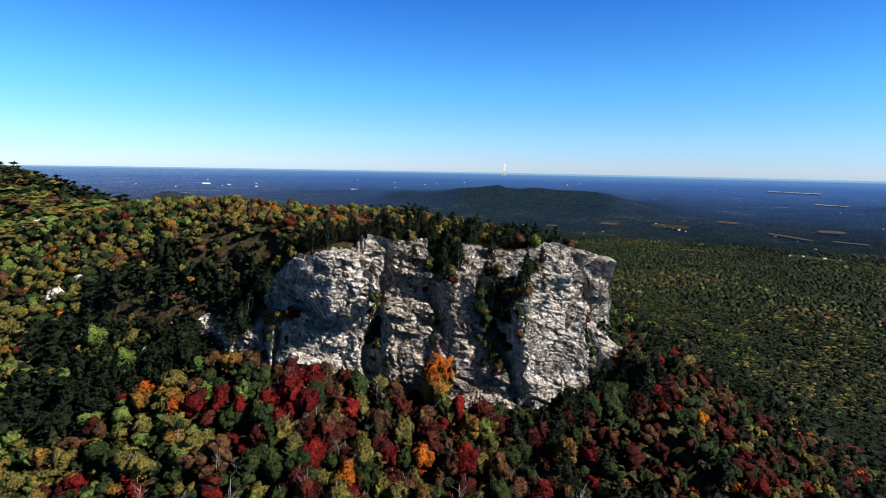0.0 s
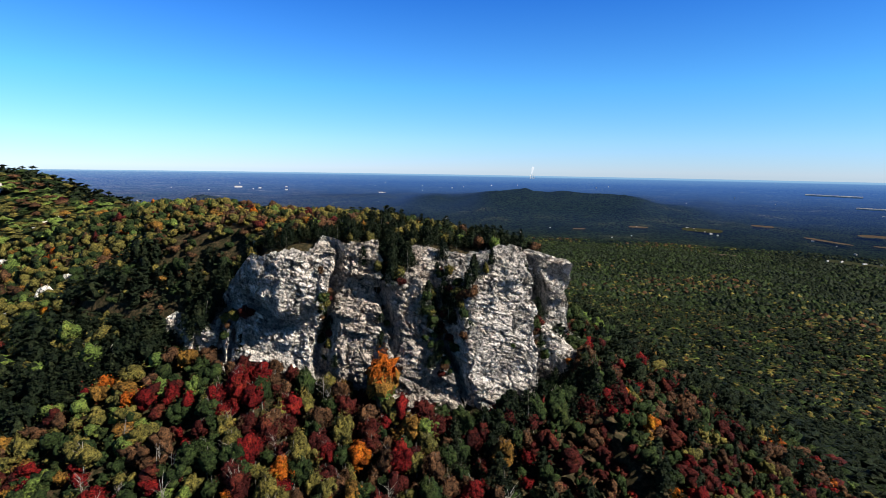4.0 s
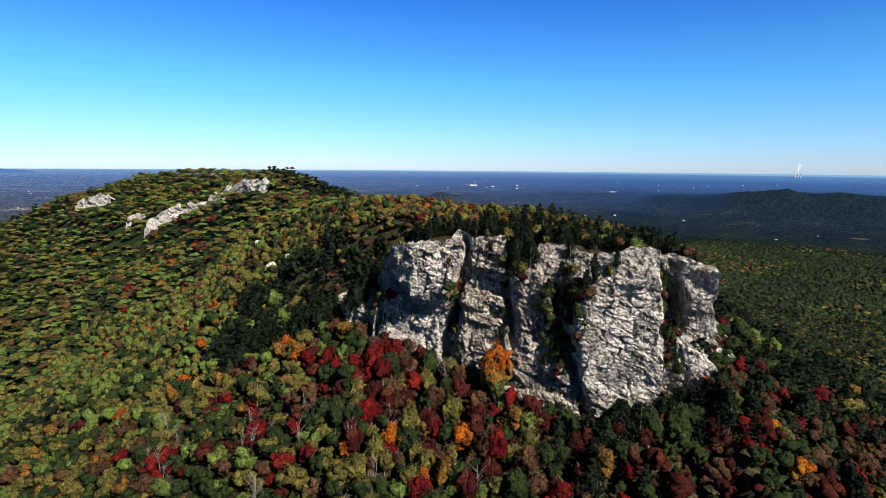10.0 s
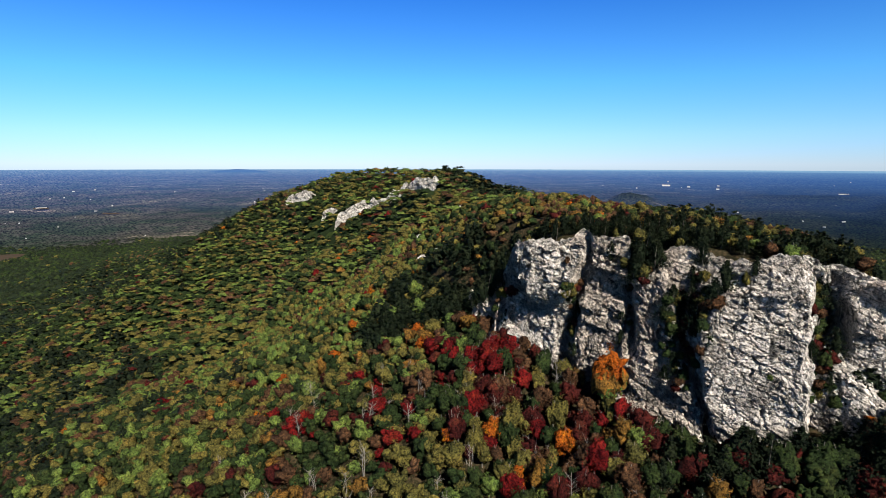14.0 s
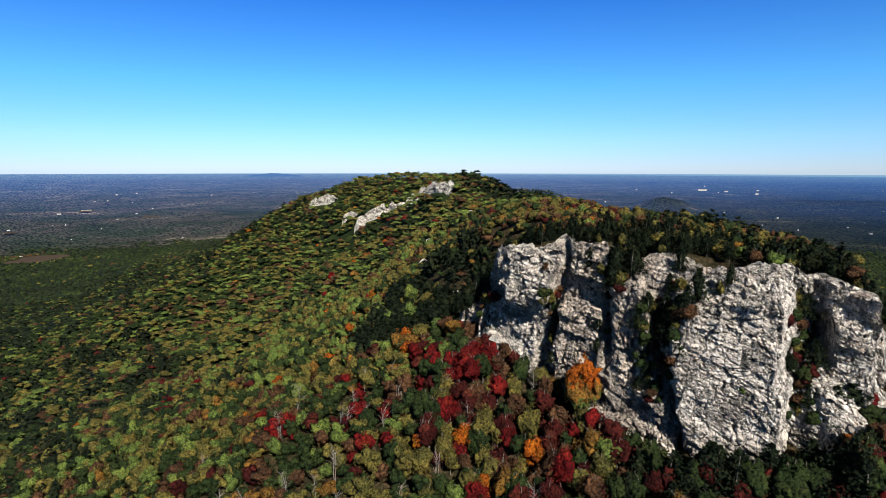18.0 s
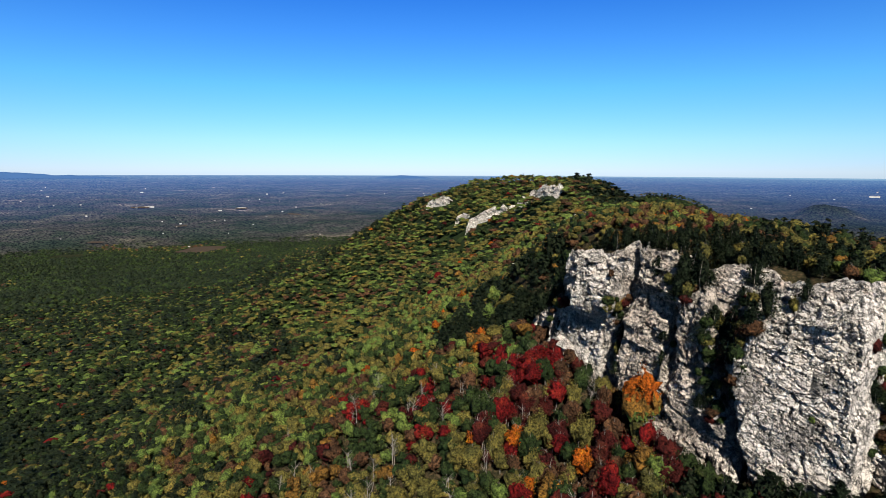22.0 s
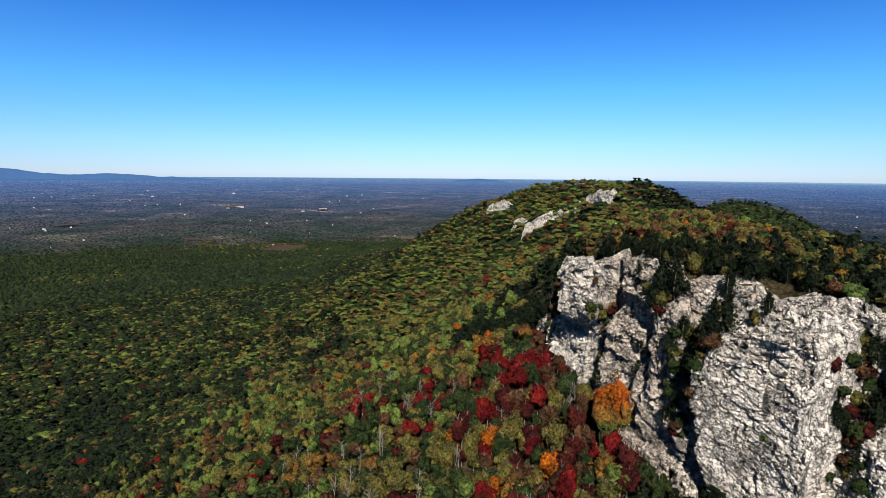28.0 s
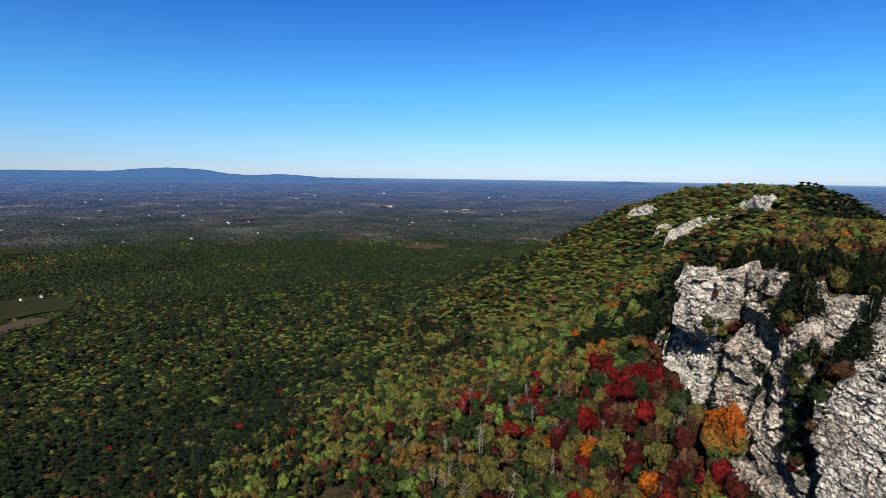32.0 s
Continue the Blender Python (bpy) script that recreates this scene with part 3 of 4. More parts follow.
# ledges running back from the rim under the trees
back = np.linspace(0, 1, NC + 1)[1:]
CXs = np.repeat(GX[-1][None], NC, 0)
CYs = GY[-1][None] + back[:, None] * 19
gz = ground_z(CXs, CYs)
CZs = GZ2[-1][None] * (1 - back[:, None]) + (gz - 0.9) * back[:, None]
o4, e4 = facets(CXs, CYs * 0.5, CYs, 2.6, 0.4, 33)
CZs = CZs + (1.8 * o4 - 0.3 * smooth(0.1, 0, e4)) * (1 - back[:, None] ** 3) + 0.25 * fbm(CXs * 0.6, CYs * 0.6, CZs * 0.6, 3, 71)
V = np.stack([np.vstack([GX, CXs]), np.vstack([GY, CYs]), np.vstack([GZ2, CZs])], -1)
cliff = tagged(new("cliff"), "pale grey jointed quartzite cliff on a wooded summit", "cliff", kind="structure")
cuts = [-66, -43, -12.5, 6.5, 18, 30, 57, 84]
for a, b in zip(cuts, cuts[1:]):
    i0, i1 = np.searchsorted(ux, a), min(np.searchsorted(ux, b), NU - 1)
    sub = V[:, i0:i1 + 1]
    part("rock_buttress", mesh_of("rock_buttress", sub.reshape(-1, 3), grid_faces(sub.shape[0], sub.shape[1]), ROCK), cliff)


# ---- trees ----
def leaf_cloud(r, count, leaf, lobes, squash):
    """Clumps of leaves round a few lobes, about a crown of radius 1 at the origin."""
    c = r.normal(size=(lobes, 3)) * (1, 1, 1.1)
    c = c / np.linalg.norm(c, axis=1)[:, None] * (0.2 + 0.68 * r.random((lobes, 1)))
    rad = 0.24 + 0.24 * r.random(lobes)
    w = r.integers(0, lobes, count)
    d = r.normal(size=(count, 3)) + c[w] * 1.2 + (0, 0, 0.35)
    d = d / np.linalg.norm(d, axis=1)[:, None]
    p = c[w] + d * (rad[w] * (0.45 + 0.75 * r.random(count)))[:, None]
    n = d + 0.6 * r.normal(size=(count, 3)) + (0, 0, 0.3)
    n = n / np.linalg.norm(n, axis=1)[:, None]
    t = np.cross(n, r.normal(size=(count, 3)))
    t = t / np.linalg.norm(t, axis=1)[:, None]
    s = np.cross(n, t)
    sz = (leaf * (0.6 + 0.8 * r.random(count)))[:, None]
    p, t, s = p * (1, 1, squash), t * sz, s * sz
    V = np.stack([p - t - s * 0.7, p + t - s * 0.6, p + s * 1.1], 1)
    F = np.arange(count)[:, None] * 3 + [0, 1, 2]
    return V.reshape(-1, 3), F


def lump(r, sub, size, squash):
    bm = bmesh.new()
    bmesh.ops.create_icosphere(bm, subdivisions=sub, radius=1)
    V = np.array([v.co for v in bm.verts])
    F = np.array([[v.index for v in f.verts] for f in bm.faces])
    bm.free()
    o = r.random(3) * 50
    k = size * (1 + 0.5 * vnoise(V[:, 0] * 1.9 + o[0], V[:, 1] * 1.9 + o[1], V[:, 2] * 1.9 + o[2], 3) + 0.28 * r.normal(size=len(V)))
    return V * k[:, None] * (1, 1, squash), F


def joined(pieces):
    Vs, Fs, n = [], [], 0
    for V, F in pieces:
        Vs.append(V)
        Fs.append(F + n)
        n += len(V)
    return np.concatenate(Vs), np.concatenate(Fs)


DOME = np.array([(0, 0, 0.85), (0.85, 0.1, 0.05), (0.2, 0.85, 0.15), (-0.85, 0.1, 0.0), (-0.1, -0.85, 0.1), (0.5, 0.45, 0.5), (-0.45, -0.4, 0.55)])
DOME_FACES = np.array([(0, 1, 5), (0, 5, 2), (5, 1, 2), (0, 2, 3), (0, 3, 6), (6, 3, 4), (0, 6, 4), (0, 4, 1)])


def broadleaf(seed, level):
    """Crown of a tree about 12 m high: billowing clumps with loose sprays of leaves, as vertices and triangles."""
    r = np.random.default_rng(seed)
    sq = 0.95 + 0.3 * r.random()
    n, leaf, lobes, sub = {0: (560, 0.064, 8, 2), 1: (80, 0.085, 6, 1), 2: (16, 0.125, 3, 1), 3: (5, 0.22, 2, 0), 4: (3, 0.34, 0, 0)}[level]
    pieces = []
    for k in range(lobes + 1):
        d = r.normal(size=3) + (0, 0, 0.45)
        d = d / np.linalg.norm(d) * (0.38 + 0.30 * r.random()) if k else np.zeros(3)
        size = (0.60 if level < 3 else 0.75) if not k else (0.30 + 0.18 * r.random()) * (1.0 if level < 2 else 1.15 if level < 3 else 1.3)
        V, F = lump(r, sub, size, 1.0) if sub else (DOME * size, DOME_FACES)
        pieces.append(((V + d) * (1, 1, sq), F))
    pieces.append(leaf_cloud(r, n, leaf, 22, sq * 1.06))
    V, F = joined(pieces)
    return V * (3.5, 3.5, 3.35) + (0, 0, 5.8), F


def pine_crown(seed, level):
    """Whorls of flat needle sprays, thinning upward."""
    r = np.random.default_rng(seed)
    tiers, arms, per, leaf = {0: (9, 6, 13, 0.42), 1: (7, 5, 6, 0.6), 2: (5, 4, 3, 0.95), 3: (4, 4, 2, 1.2), 4: (3, 3, 1, 1.8)}[level]
    P, N = [], []
    for k in range(tiers):
        f = k / (tiers - 1)
        z, reach = 2.2 + 9.2 * f, 3.5 * (1 - f ** 1.6) + 0.6
        for a in range(arms):
            th = 2 * math.pi * (a + r.random()) / arms
            s = reach * (0.75 + 0.5 * r.random())
            along = s * (0.35 + 0.65 * r.random(per))
            P.append(np.stack([np.cos(th) * along, np.sin(th) * along, z + 0.12 * along + 0.25 * r.normal(size=per)], 1) + 0.22 * s * r.normal(size=(per, 3)) * (1, 1, 0.35))
    P = np.concatenate(P)
    n = len(P)
    nm = np.array([0, 0, 1.0]) + 0.55 * r.normal(size=(n, 3))
    t = np.cross(nm, r.normal(size=(n, 3)))
    t = t / np.linalg.norm(t, axis=1)[:, None] * leaf
    s = np.cross(nm / np.linalg.norm(nm, axis=1)[:, None], t)
    V = np.stack([P - t - s * 0.6, P + t - s * 0.6, P + s], 1).reshape(-1, 3)
    F = np.arange(n)[:, None] * 3 + [0, 1, 2]
    cone, cf = lump(r, 1, 1.0, 1.0)
    cone = cone * (1.7, 1.7, 4.3) * (1 - 0.12 * cone[:, 2:3]) + (0, 0, 6.2)
    return joined([(V, F), (cone, cf)])


def stem(seed, height, girth, limbs, spread):
    """A tapered, slightly bent trunk with limbs."""
    r = np.random.default_rng(seed)
    pieces = []

    def tube(p0, p1, r0, r1, steps=4, sides=6):
        f = np.linspace(0, 1, steps)[:, None]
        mid = np.array(p0) * (1 - f) + np.array(p1) * f
        mid = mid + np.sin(f * math.pi) * r.normal(size=3) * (0.05 * np.linalg.norm(np.subtract(p1, p0)))
        a = np.linspace(0, 2 * math.pi, sides, endpoint=False)
        rr = r0 + (r1 - r0) * f
        V = np.stack([mid[:, :1] + rr * np.cos(a), mid[:, 1:2] + rr * np.sin(a), np.repeat(mid[:, 2:], sides, 1)], -1)
        q = grid_faces(steps, sides, True)
        pieces.append((V.reshape(-1, 3), np.concatenate([q[:, [0, 1, 2]], q[:, [0, 2, 3]]])))

    tube((0, 0, -1.2), (r.normal() * 0.3, r.normal() * 0.3, height), girth, girth * 0.3, 6)
    for k in range(limbs):
        z = height * (0.45 + 0.5 * r.random())
        th = r.random() * 6.28
        d = spread * (0.5 + 0.5 * r.random())
        tube((0, 0, z), (math.cos(th) * d, math.sin(th) * d, z + d * 0.8), girth * 0.38, girth * 0.1, 3, 4)
    return joined(pieces)


KINDS = ["green", "olive", "lime", "gold", "orange", "red", "crimson", "brown", "pine"]
WORDS = {"green": "still-green oak", "olive": "olive-green oak", "lime": "yellow-green hickory", "gold": "golden-yellow hickory", "orange": "orange maple",
         "red": "scarlet maple", "crimson": "dark red sourwood", "brown": "russet, half-bare oak", "pine": "dark green pine"}


def ease(a, b, v):
    t = min(max((v - a) / (b - a), 0.0), 1.0)
    return t * t * (3 - 2 * t)


def blend(s, other, k):
    return [p * (1 - k) / sum(s) + q * k / sum(other) for p, q in zip(s, other)]


def mix_at(x, y, n):
    """Shares of the kinds at a place: autumn colours under the cliff, pines on the rim, green in the lee."""
    if n < 0:
        s = [0.27, 0.34, 0.02, 0.05, 0.006, 0.0, 0.01, 0.21, 0.10]
        s = blend(s, [0.20, 0.14, 0.01, 0.03, 0.004, 0.0, 0.01, 0.05, 0.56], max(ease(-20, -9, n) * ease(252, 238, y), 0.5 * ease(2, 22, x)))
        return np.cumsum(s) / sum(s)
    if n < 42 and -125 < x < -44 and 200 < y < 262:
        s = [0.16, 0.05, 0.01, 0.0, 0.0, 0.0, 0.0, 0.0, 0.78]
        return np.cumsum(s) / sum(s)
    east = x - float(np.interp(y, [430, 462, 545, 660, 800], [-100, -150, -205, -285, -380]))
    if y > 430 and east > -12:
        s = [0.40, 0.17, 0.03, 0.01, 0.0, 0.0, 0.004, 0.05, 0.36]
        return np.cumsum(s) / sum(s)
    if x > 20:
        s = blend([0.36, 0.06, 0.003, 0.002, 0.015, 0.06, 0.15, 0.12, 0.24], [0.32, 0.05, 0.006, 0.002, 0.003, 0.012, 0.02, 0.05, 0.54], max(ease(70, 150, n), ease(158, 188, y)))
        s = blend(s, [0.20, 0.010, 0.001, 0.0005, 0.0005, 0.001, 0.002, 0.005, 0.78], max(ease(150, 330, n), ease(180, 230, y)))
        return np.cumsum(s) / sum(s)
    # maples and oaks close under the cliff, then mixed woods, then the green western flank
    near = [0.32, 0.17, 0.02, 0.02, 0.010, 0.06, 0.12, 0.28, 0.0]
    if x < -62 and n < 56 and y > 170:
        near = [0.16, 0.24, 0.26, 0.08, 0.05, 0.05, 0.04, 0.12, 0.0]
    mixed = [0.35, 0.30, 0.09, 0.02, 0.006, 0.015, 0.035, 0.18, 0.0]
    flank = [0.28, 0.36, 0.22, 0.016, 0.002, 0.003, 0.008, 0.10, 0.005]
    s = blend(near, mixed, ease(40, 85, n))
    s = blend(s, flank, max(ease(-80, -190, x), ease(100, 190, n) * ease(60, 0, x)))
    # brown and golden oaks on the crest behind the cliff
    s = blend(s, [0.27, 0.38, 0.04, 0.05, 0.006, 0.002, 0.01, 0.20, 0.05], ease(235, 300, y) * ease(-300, -200, x) * ease(120, 70, n))
    # the lower western slope turns gradually to deep green
    k = (262 + 0.42 * max(-x - 200, 0) - y + 34 * math.sin(x * 0.021 + 2 * math.sin(y * 0.017))) / 330
    k = min(max(k, 0.0), 1.0) * ease(-10, -170, x)
    s = blend(s, [0.36, 0.04, 0.010, 0.002, 0.0005, 0.004, 0.008, 0.04, 0.54], k * ease(50, 90, n))
    s = blend(s, [0.46, 0.14, 0.13, 0.002, 0.0005, 0.002, 0.004, 0.04, 0.22], max(ease(-500, -800, x), ease(900, 1100, y)))
    return np.cumsum(s) / sum(s)


FIELDS = [  # heading, radius, half-width across, half-depth, turn, kind
    (-65.8, 3120, 95, 150, 25, "tan"), (-76.7, 3190, 70, 60, 10, "green"), (-102.8, 1940, 95, 160, -12, "green"), (-103.5, 1690, 70, 60, -30, "tan"), (-99.0, 2440, 70, 22, 8, "tan"),
    (-91.7, 2515, 55, 22, 0, "tan"), (54.6, 3265, 130, 55, 12, "green"), (44.5, 3190, 60, 25, 0, "tan")]


def on_field(x, y):
    hit = np.zeros(np.shape(x), bool)
    for az0, r0, w, d, turn, _ in FIELDS:
        a, c = radians(az0), radians(az0 + turn)
        dx, dy = x - CX - r0 * math.sin(a), y - CY - r0 * math.cos(a)
        across, along = dx * math.cos(c) - dy * math.sin(c), dx * math.sin(c) + dy * math.cos(c)
        hit |= (np.abs(across) / w) ** 4 + (np.abs(along) / d) ** 4 < 1.25
    return hit


def scatter(x0, x1, y0, y1, step):
    gx, gy = np.meshgrid(np.arange(x0, x1, step), np.arange(y0, y1, step))
    gx, gy = gx.ravel(), gy.ravel()
    gx = gx + (rng.random(len(gx)) - 0.5) * step * 0.9
    gy = gy + (rng.random(len(gy)) - 0.5) * step * 0.9
    return gx, gy


def allowed(x, y):
    """Keep trees off the bare rock."""
    n, bx = rim_side(x, y)
    face = (n > -0.5) & (n < np.interp(bx, [-50, -45, -20, 0, 20, 30, 56, 66, 74], [1, 8, 22, 25, 30, 34, 33, 20, 12])) & (x > -48) & (x < 75) & (y < 206)
    bare = (n > -4) & (n <= 0) & (x > -40) & (x < 50) & (y < 203) & (vnoise(x * 0.11, y * 0.11, 0 * x, 88) > 0.1)
    clear = np.zeros(np.shape(x), bool)
    for (ax, ay), (bx2, by2), h in OUTCROPS:
        d, _ = to_segment(x, y, (ax, ay), (bx2, by2))
        front = (x - ax) * (by2 - ay) - (y - ay) * (bx2 - ax) > 0
        clear |= (d < 3) | (front & (d < (4 + 0.75 * h if h > 7 else 4.5)))
    return ~(face | bare | clear), n


SPECIAL = [(33.5, 140, "gold", 1.1), (-26, 149, "orange", 0.9), (-15, 139, "orange", 0.8), (-147, 193, "orange", 0.8), (15, 157, "crimson", 1.1), (-258, 230, "red", 1.0), (-342, 262, "crimson", 1.1),
           (-318, 432, "red", 1.2), (-86, 215, "lime", 1.2), (-98, 234, "lime", 1.2), (-450, 417, "crimson", 1.2), (-7, 165, "crimson", 1.0), (-37, 174, "red", 1.15), (-33, 170, "red", 1.1)]
MAPLE = (4.4, 165.0)
# knots of one colour: middle, radius, kind
DRIFTS = [(-36, 172, 8, "red"), (-47, 170, 6, "red"), (-60, 187, 6, "crimson"), (-80, 200, 6, "red"), (-30, 158, 7, "crimson"), (-96, 148, 6, "red"), (-121, 164, 5, "red"), (-128, 223, 5, "red"),
          (-70, 155, 6, "red"), (-54, 157, 5, "crimson"), (70, 148, 8, "red"), (62, 138, 6, "crimson"), (139, 152, 9, "crimson"), (156, 143, 7, "red"), (127, 167, 6, "brown"), (47, 139, 4, "red"),
          (-98, 190, 10, "brown"), (-60, 166, 7, "brown"), (-140, 180, 9, "brown"), (-122, 240, 6, "lime"), (-104, 222, 7, "lime"), (-86, 118, 7, "gold")]
lists = []
for zone, (x0, x1, y0, y1, step) in enumerate(((-330, 190, -40, 400, 4.1), (-800, 620, -320, 900, 7.2), (-1750, 1500, -700, 1900, 9.8))):
    x, y = scatter(x0, x1, y0, y1, step)
    d = np.hypot(x - CX, y - CY)
    th = np.degrees(np.arctan2(x - CX, y - CY))
    inner = (x > -330) & (x < 190) & (y > -40) & (y < 400)
    inner2 = (x > -800) & (x < 620) & (y > -320) & (y < 900)
    ok, n = allowed(x, y)
    ok &= ~on_field(x, y)
    if zone == 0:
        # the ground right below the flight is wooded more thinly
        away = np.minimum(to_segment(x, y, (-50, 18), (20, -2))[0], to_segment(x, y, (20, -2), (94, 45))[0])
        ok &= (away > 0.8 * (-ground_z(x, y) - 8)) | (rng.random(len(x)) < 0.15)
        ok &= ((th > -125) & (th < 80)) | (d < 150)
        ok &= np.min([np.hypot(x - s[0], y - s[1]) for s in SPECIAL + [MAPLE]], axis=0) > 2.6
        hidden = (x > np.interp(y, [240, 330, 400], [70, 20, -30])) & (y > 300)
        ok &= ~hidden
    elif zone == 1:
        ok &= ~inner & (th > -120) & (th < 75)
    else:
        ok &= ~inner2 & (th > -112) & (th < 66) & (d < 1750)
    if zone:
        # the lee of the ridge, out of sight, is wooded more thinly
        lee = (x > np.interp(y, [240, 330, 430, 545, 660, 900], [60, 10, -60, -140, -200, -300])) & (y > 300) & (x < 0.33 * y)
        ok &= ~lee | (rng.random(len(x)) < (0.12 if zone == 1 else 0.05))
    x, y, n = x[ok], y[ok], n[ok]
    z = ground_z(x, y)
    u = rng.random(len(x))
    # drifts of one colour
    u = np.clip(u * 0.76 + 0.24 * (0.5 + 0.62 * fbm(x * 0.035, y * 0.035, 0 * x, 2, 51)), 0, 0.9999)
    u = (np.argsort(np.argsort(u)) + 0.5) / len(u) if zone else u
    kind = np.array([int(np.searchsorted(mix_at(a, b, c), min(e, 0.9999))) for a, b, c, e in zip(x, y, n, u)])
    if zone == 0:
        for dx, dy, dr, kn in DRIFTS:
            at = (np.hypot(x - dx, y - dy) < dr) & (n > 0) & (rng.random(len(x)) < 0.52)
            kind[at] = KINDS.index(kn)
    size = (0.6 + 0.6 * rng.random(len(x))) * (0.92, 1.3, 1.8)[zone]
    size = np.where(y > 1100, size * 0.72, size)
    size = np.where((n < 0) & (n > -25), size * 0.7, np.where((n < 0) & (n > -75), size * 0.8, size))
    lists.append([x, y, z, kind, size, n])

# pines crowd the rim and the bluff beside the cliff
x, y = scatter(-160, 90, 178, 290, 4.3)
ok, n = allowed(x, y)
ok &= ((n < 0) & (n > np.where(x > -2, -20, -9)) & (y < 240)) | ((n < 0) & (n > -18) & (x < -42) & (y < 270)) | ((n >= 0) & (n < 38) & (x < -44) & (x > -122) & (y > 202) & (y < 262))
x, y, n = x[ok], y[ok], n[ok]
keep = rng.random(len(x)) < np.where(n < 0, np.where(x > 0, 0.6, np.where(x < -42, 1.0, 0.5)), 0.95)
x, y, n = x[keep], y[keep], n[keep]
extra = [x, y, ground_z(x, y), np.where(rng.random(len(x)) < 0.78, KINDS.index("pine"), rng.integers(0, 2, len(x))), np.where(x < -42, 0.62, 0.45) + 0.38 * rng.random(len(x)), n]
lists[0] = [np.concatenate([a, b]) for a, b in zip(lists[0], extra)]

# the trees round the foot and the rim of the cliff, one by one
x, y, z, kind, size, n = lists[0]
near = np.hypot((x - 0) * 0.8, y - 165) + np.where(n < 0, -8, 0)
order = np.argsort(near)
single = order[:270]
rest = np.ones(len(x), bool)
rest[single] = False
crowns, stems = {}, {}
for ki, kn in enumerate(KINDS):
    for v in range(3):
        make = pine_crown if kn == "pine" else broadleaf
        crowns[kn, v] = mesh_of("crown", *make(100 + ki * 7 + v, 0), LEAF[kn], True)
for v in range(3):
    stems["pine", v] = mesh_of("trunk", *stem(300 + v, 11.6, 0.2, 3, 1.6), BARK)
    stems["leafy", v] = mesh_of("trunk", *stem(310 + v, 9.6, 0.22, 6, 2.4), BARK)


def tree(x, y, z, kn, s, v, turn, wide=1.0):
    root = new("pine_tree" if kn == "pine" else "tree")
    root.matrix_basis = pose(x, y, z, 0, 0, turn) @ Matrix.Diagonal((s * wide, s * wide, s * (1.0 + 0.08 * v), 1))
    part("trunk", stems["pine" if kn == "pine" else "leafy", v], root)
    part("crown", crowns[kn, v], root)
    side = float(rim_side(np.array([x]), np.array([y]))[0][0])
    where = "by the cliff top" if side < 0 else "rooted in the cliff face" if s < 0.92 and z > ground_z(x, y) + 6 else "on the slope below the cliff"
    return tagged(root, WORDS[kn] + " tree in autumn " + where, "tree", "trees round the cliff")


for i in single:
    tree(x[i], y[i], z[i] - 0.3, KINDS[kind[i]], size[i], int(i) % 3, float(rng.random() * 360))
for sx, sy, kn, s in SPECIAL:
    tree(sx, sy, float(ground_z(sx, sy)) - 0.3, kn, s, 1, 40.0 * s, 0.9 if s > 1.3 else 1.0)
# the tall maple against the cliff: orange above, still yellow-green below
V, F = broadleaf(77, 0)
V = V * (0.90, 0.90, 1.25)
tone_of = V[F].mean(1)[:, 2] + 0.9 * np.random.default_rng(5).normal(size=len(F))
maple = new("maple_tree")
maple.matrix_basis = pose(MAPLE[0], MAPLE[1], float(ground_z(*MAPLE)) - 0.3, 0, 0, 60) @ Matrix.Scale(1.72, 4)
part("trunk", stems["leafy", 1], maple)
part("crown", mesh_of("crown", V, F, [LEAF["orange"], LEAF["gold"], LEAF["lime"]], index=np.where(tone_of > 8.2, 0, np.where(tone_of > 5.6, 1, 2))), maple, "orange top fading to yellow-green below")
tagged(maple, "tall maple turning from yellow-green to orange below the cliff", "tree", "trees round the cliff")
# dark trees close against the foot of the great slab
for k in range(26):
    sx, sy = 22 + 2.2 * k + 1.5 * float(rng.normal()), 149.5 + 4.5 * float(rng.random()) - 0.05 * abs(k - 13)
    tree(sx, sy, float(ground_z(sx, sy)) - 0.3, ("pine", "green", "green", "pine", "crimson")[k % 5], 0.85 + 0.35 * float(rng.random()), k % 3, 77.0 * k)
for k in range(22):
    sx, sy = 53 + 1.15 * k + 1.0 * float(rng.normal()), 151.5 + 9.0 * float(rng.random()) + 0.25 * max(k - 8, 0)
    tree(sx, sy, float(ground_z(sx, sy)) - 0.3, ("green", "pine", "green", "crimson", "pine", "brown")[k % 6], 0.95 + 0.35 * float(rng.random()), k % 3, 61.0 * k)
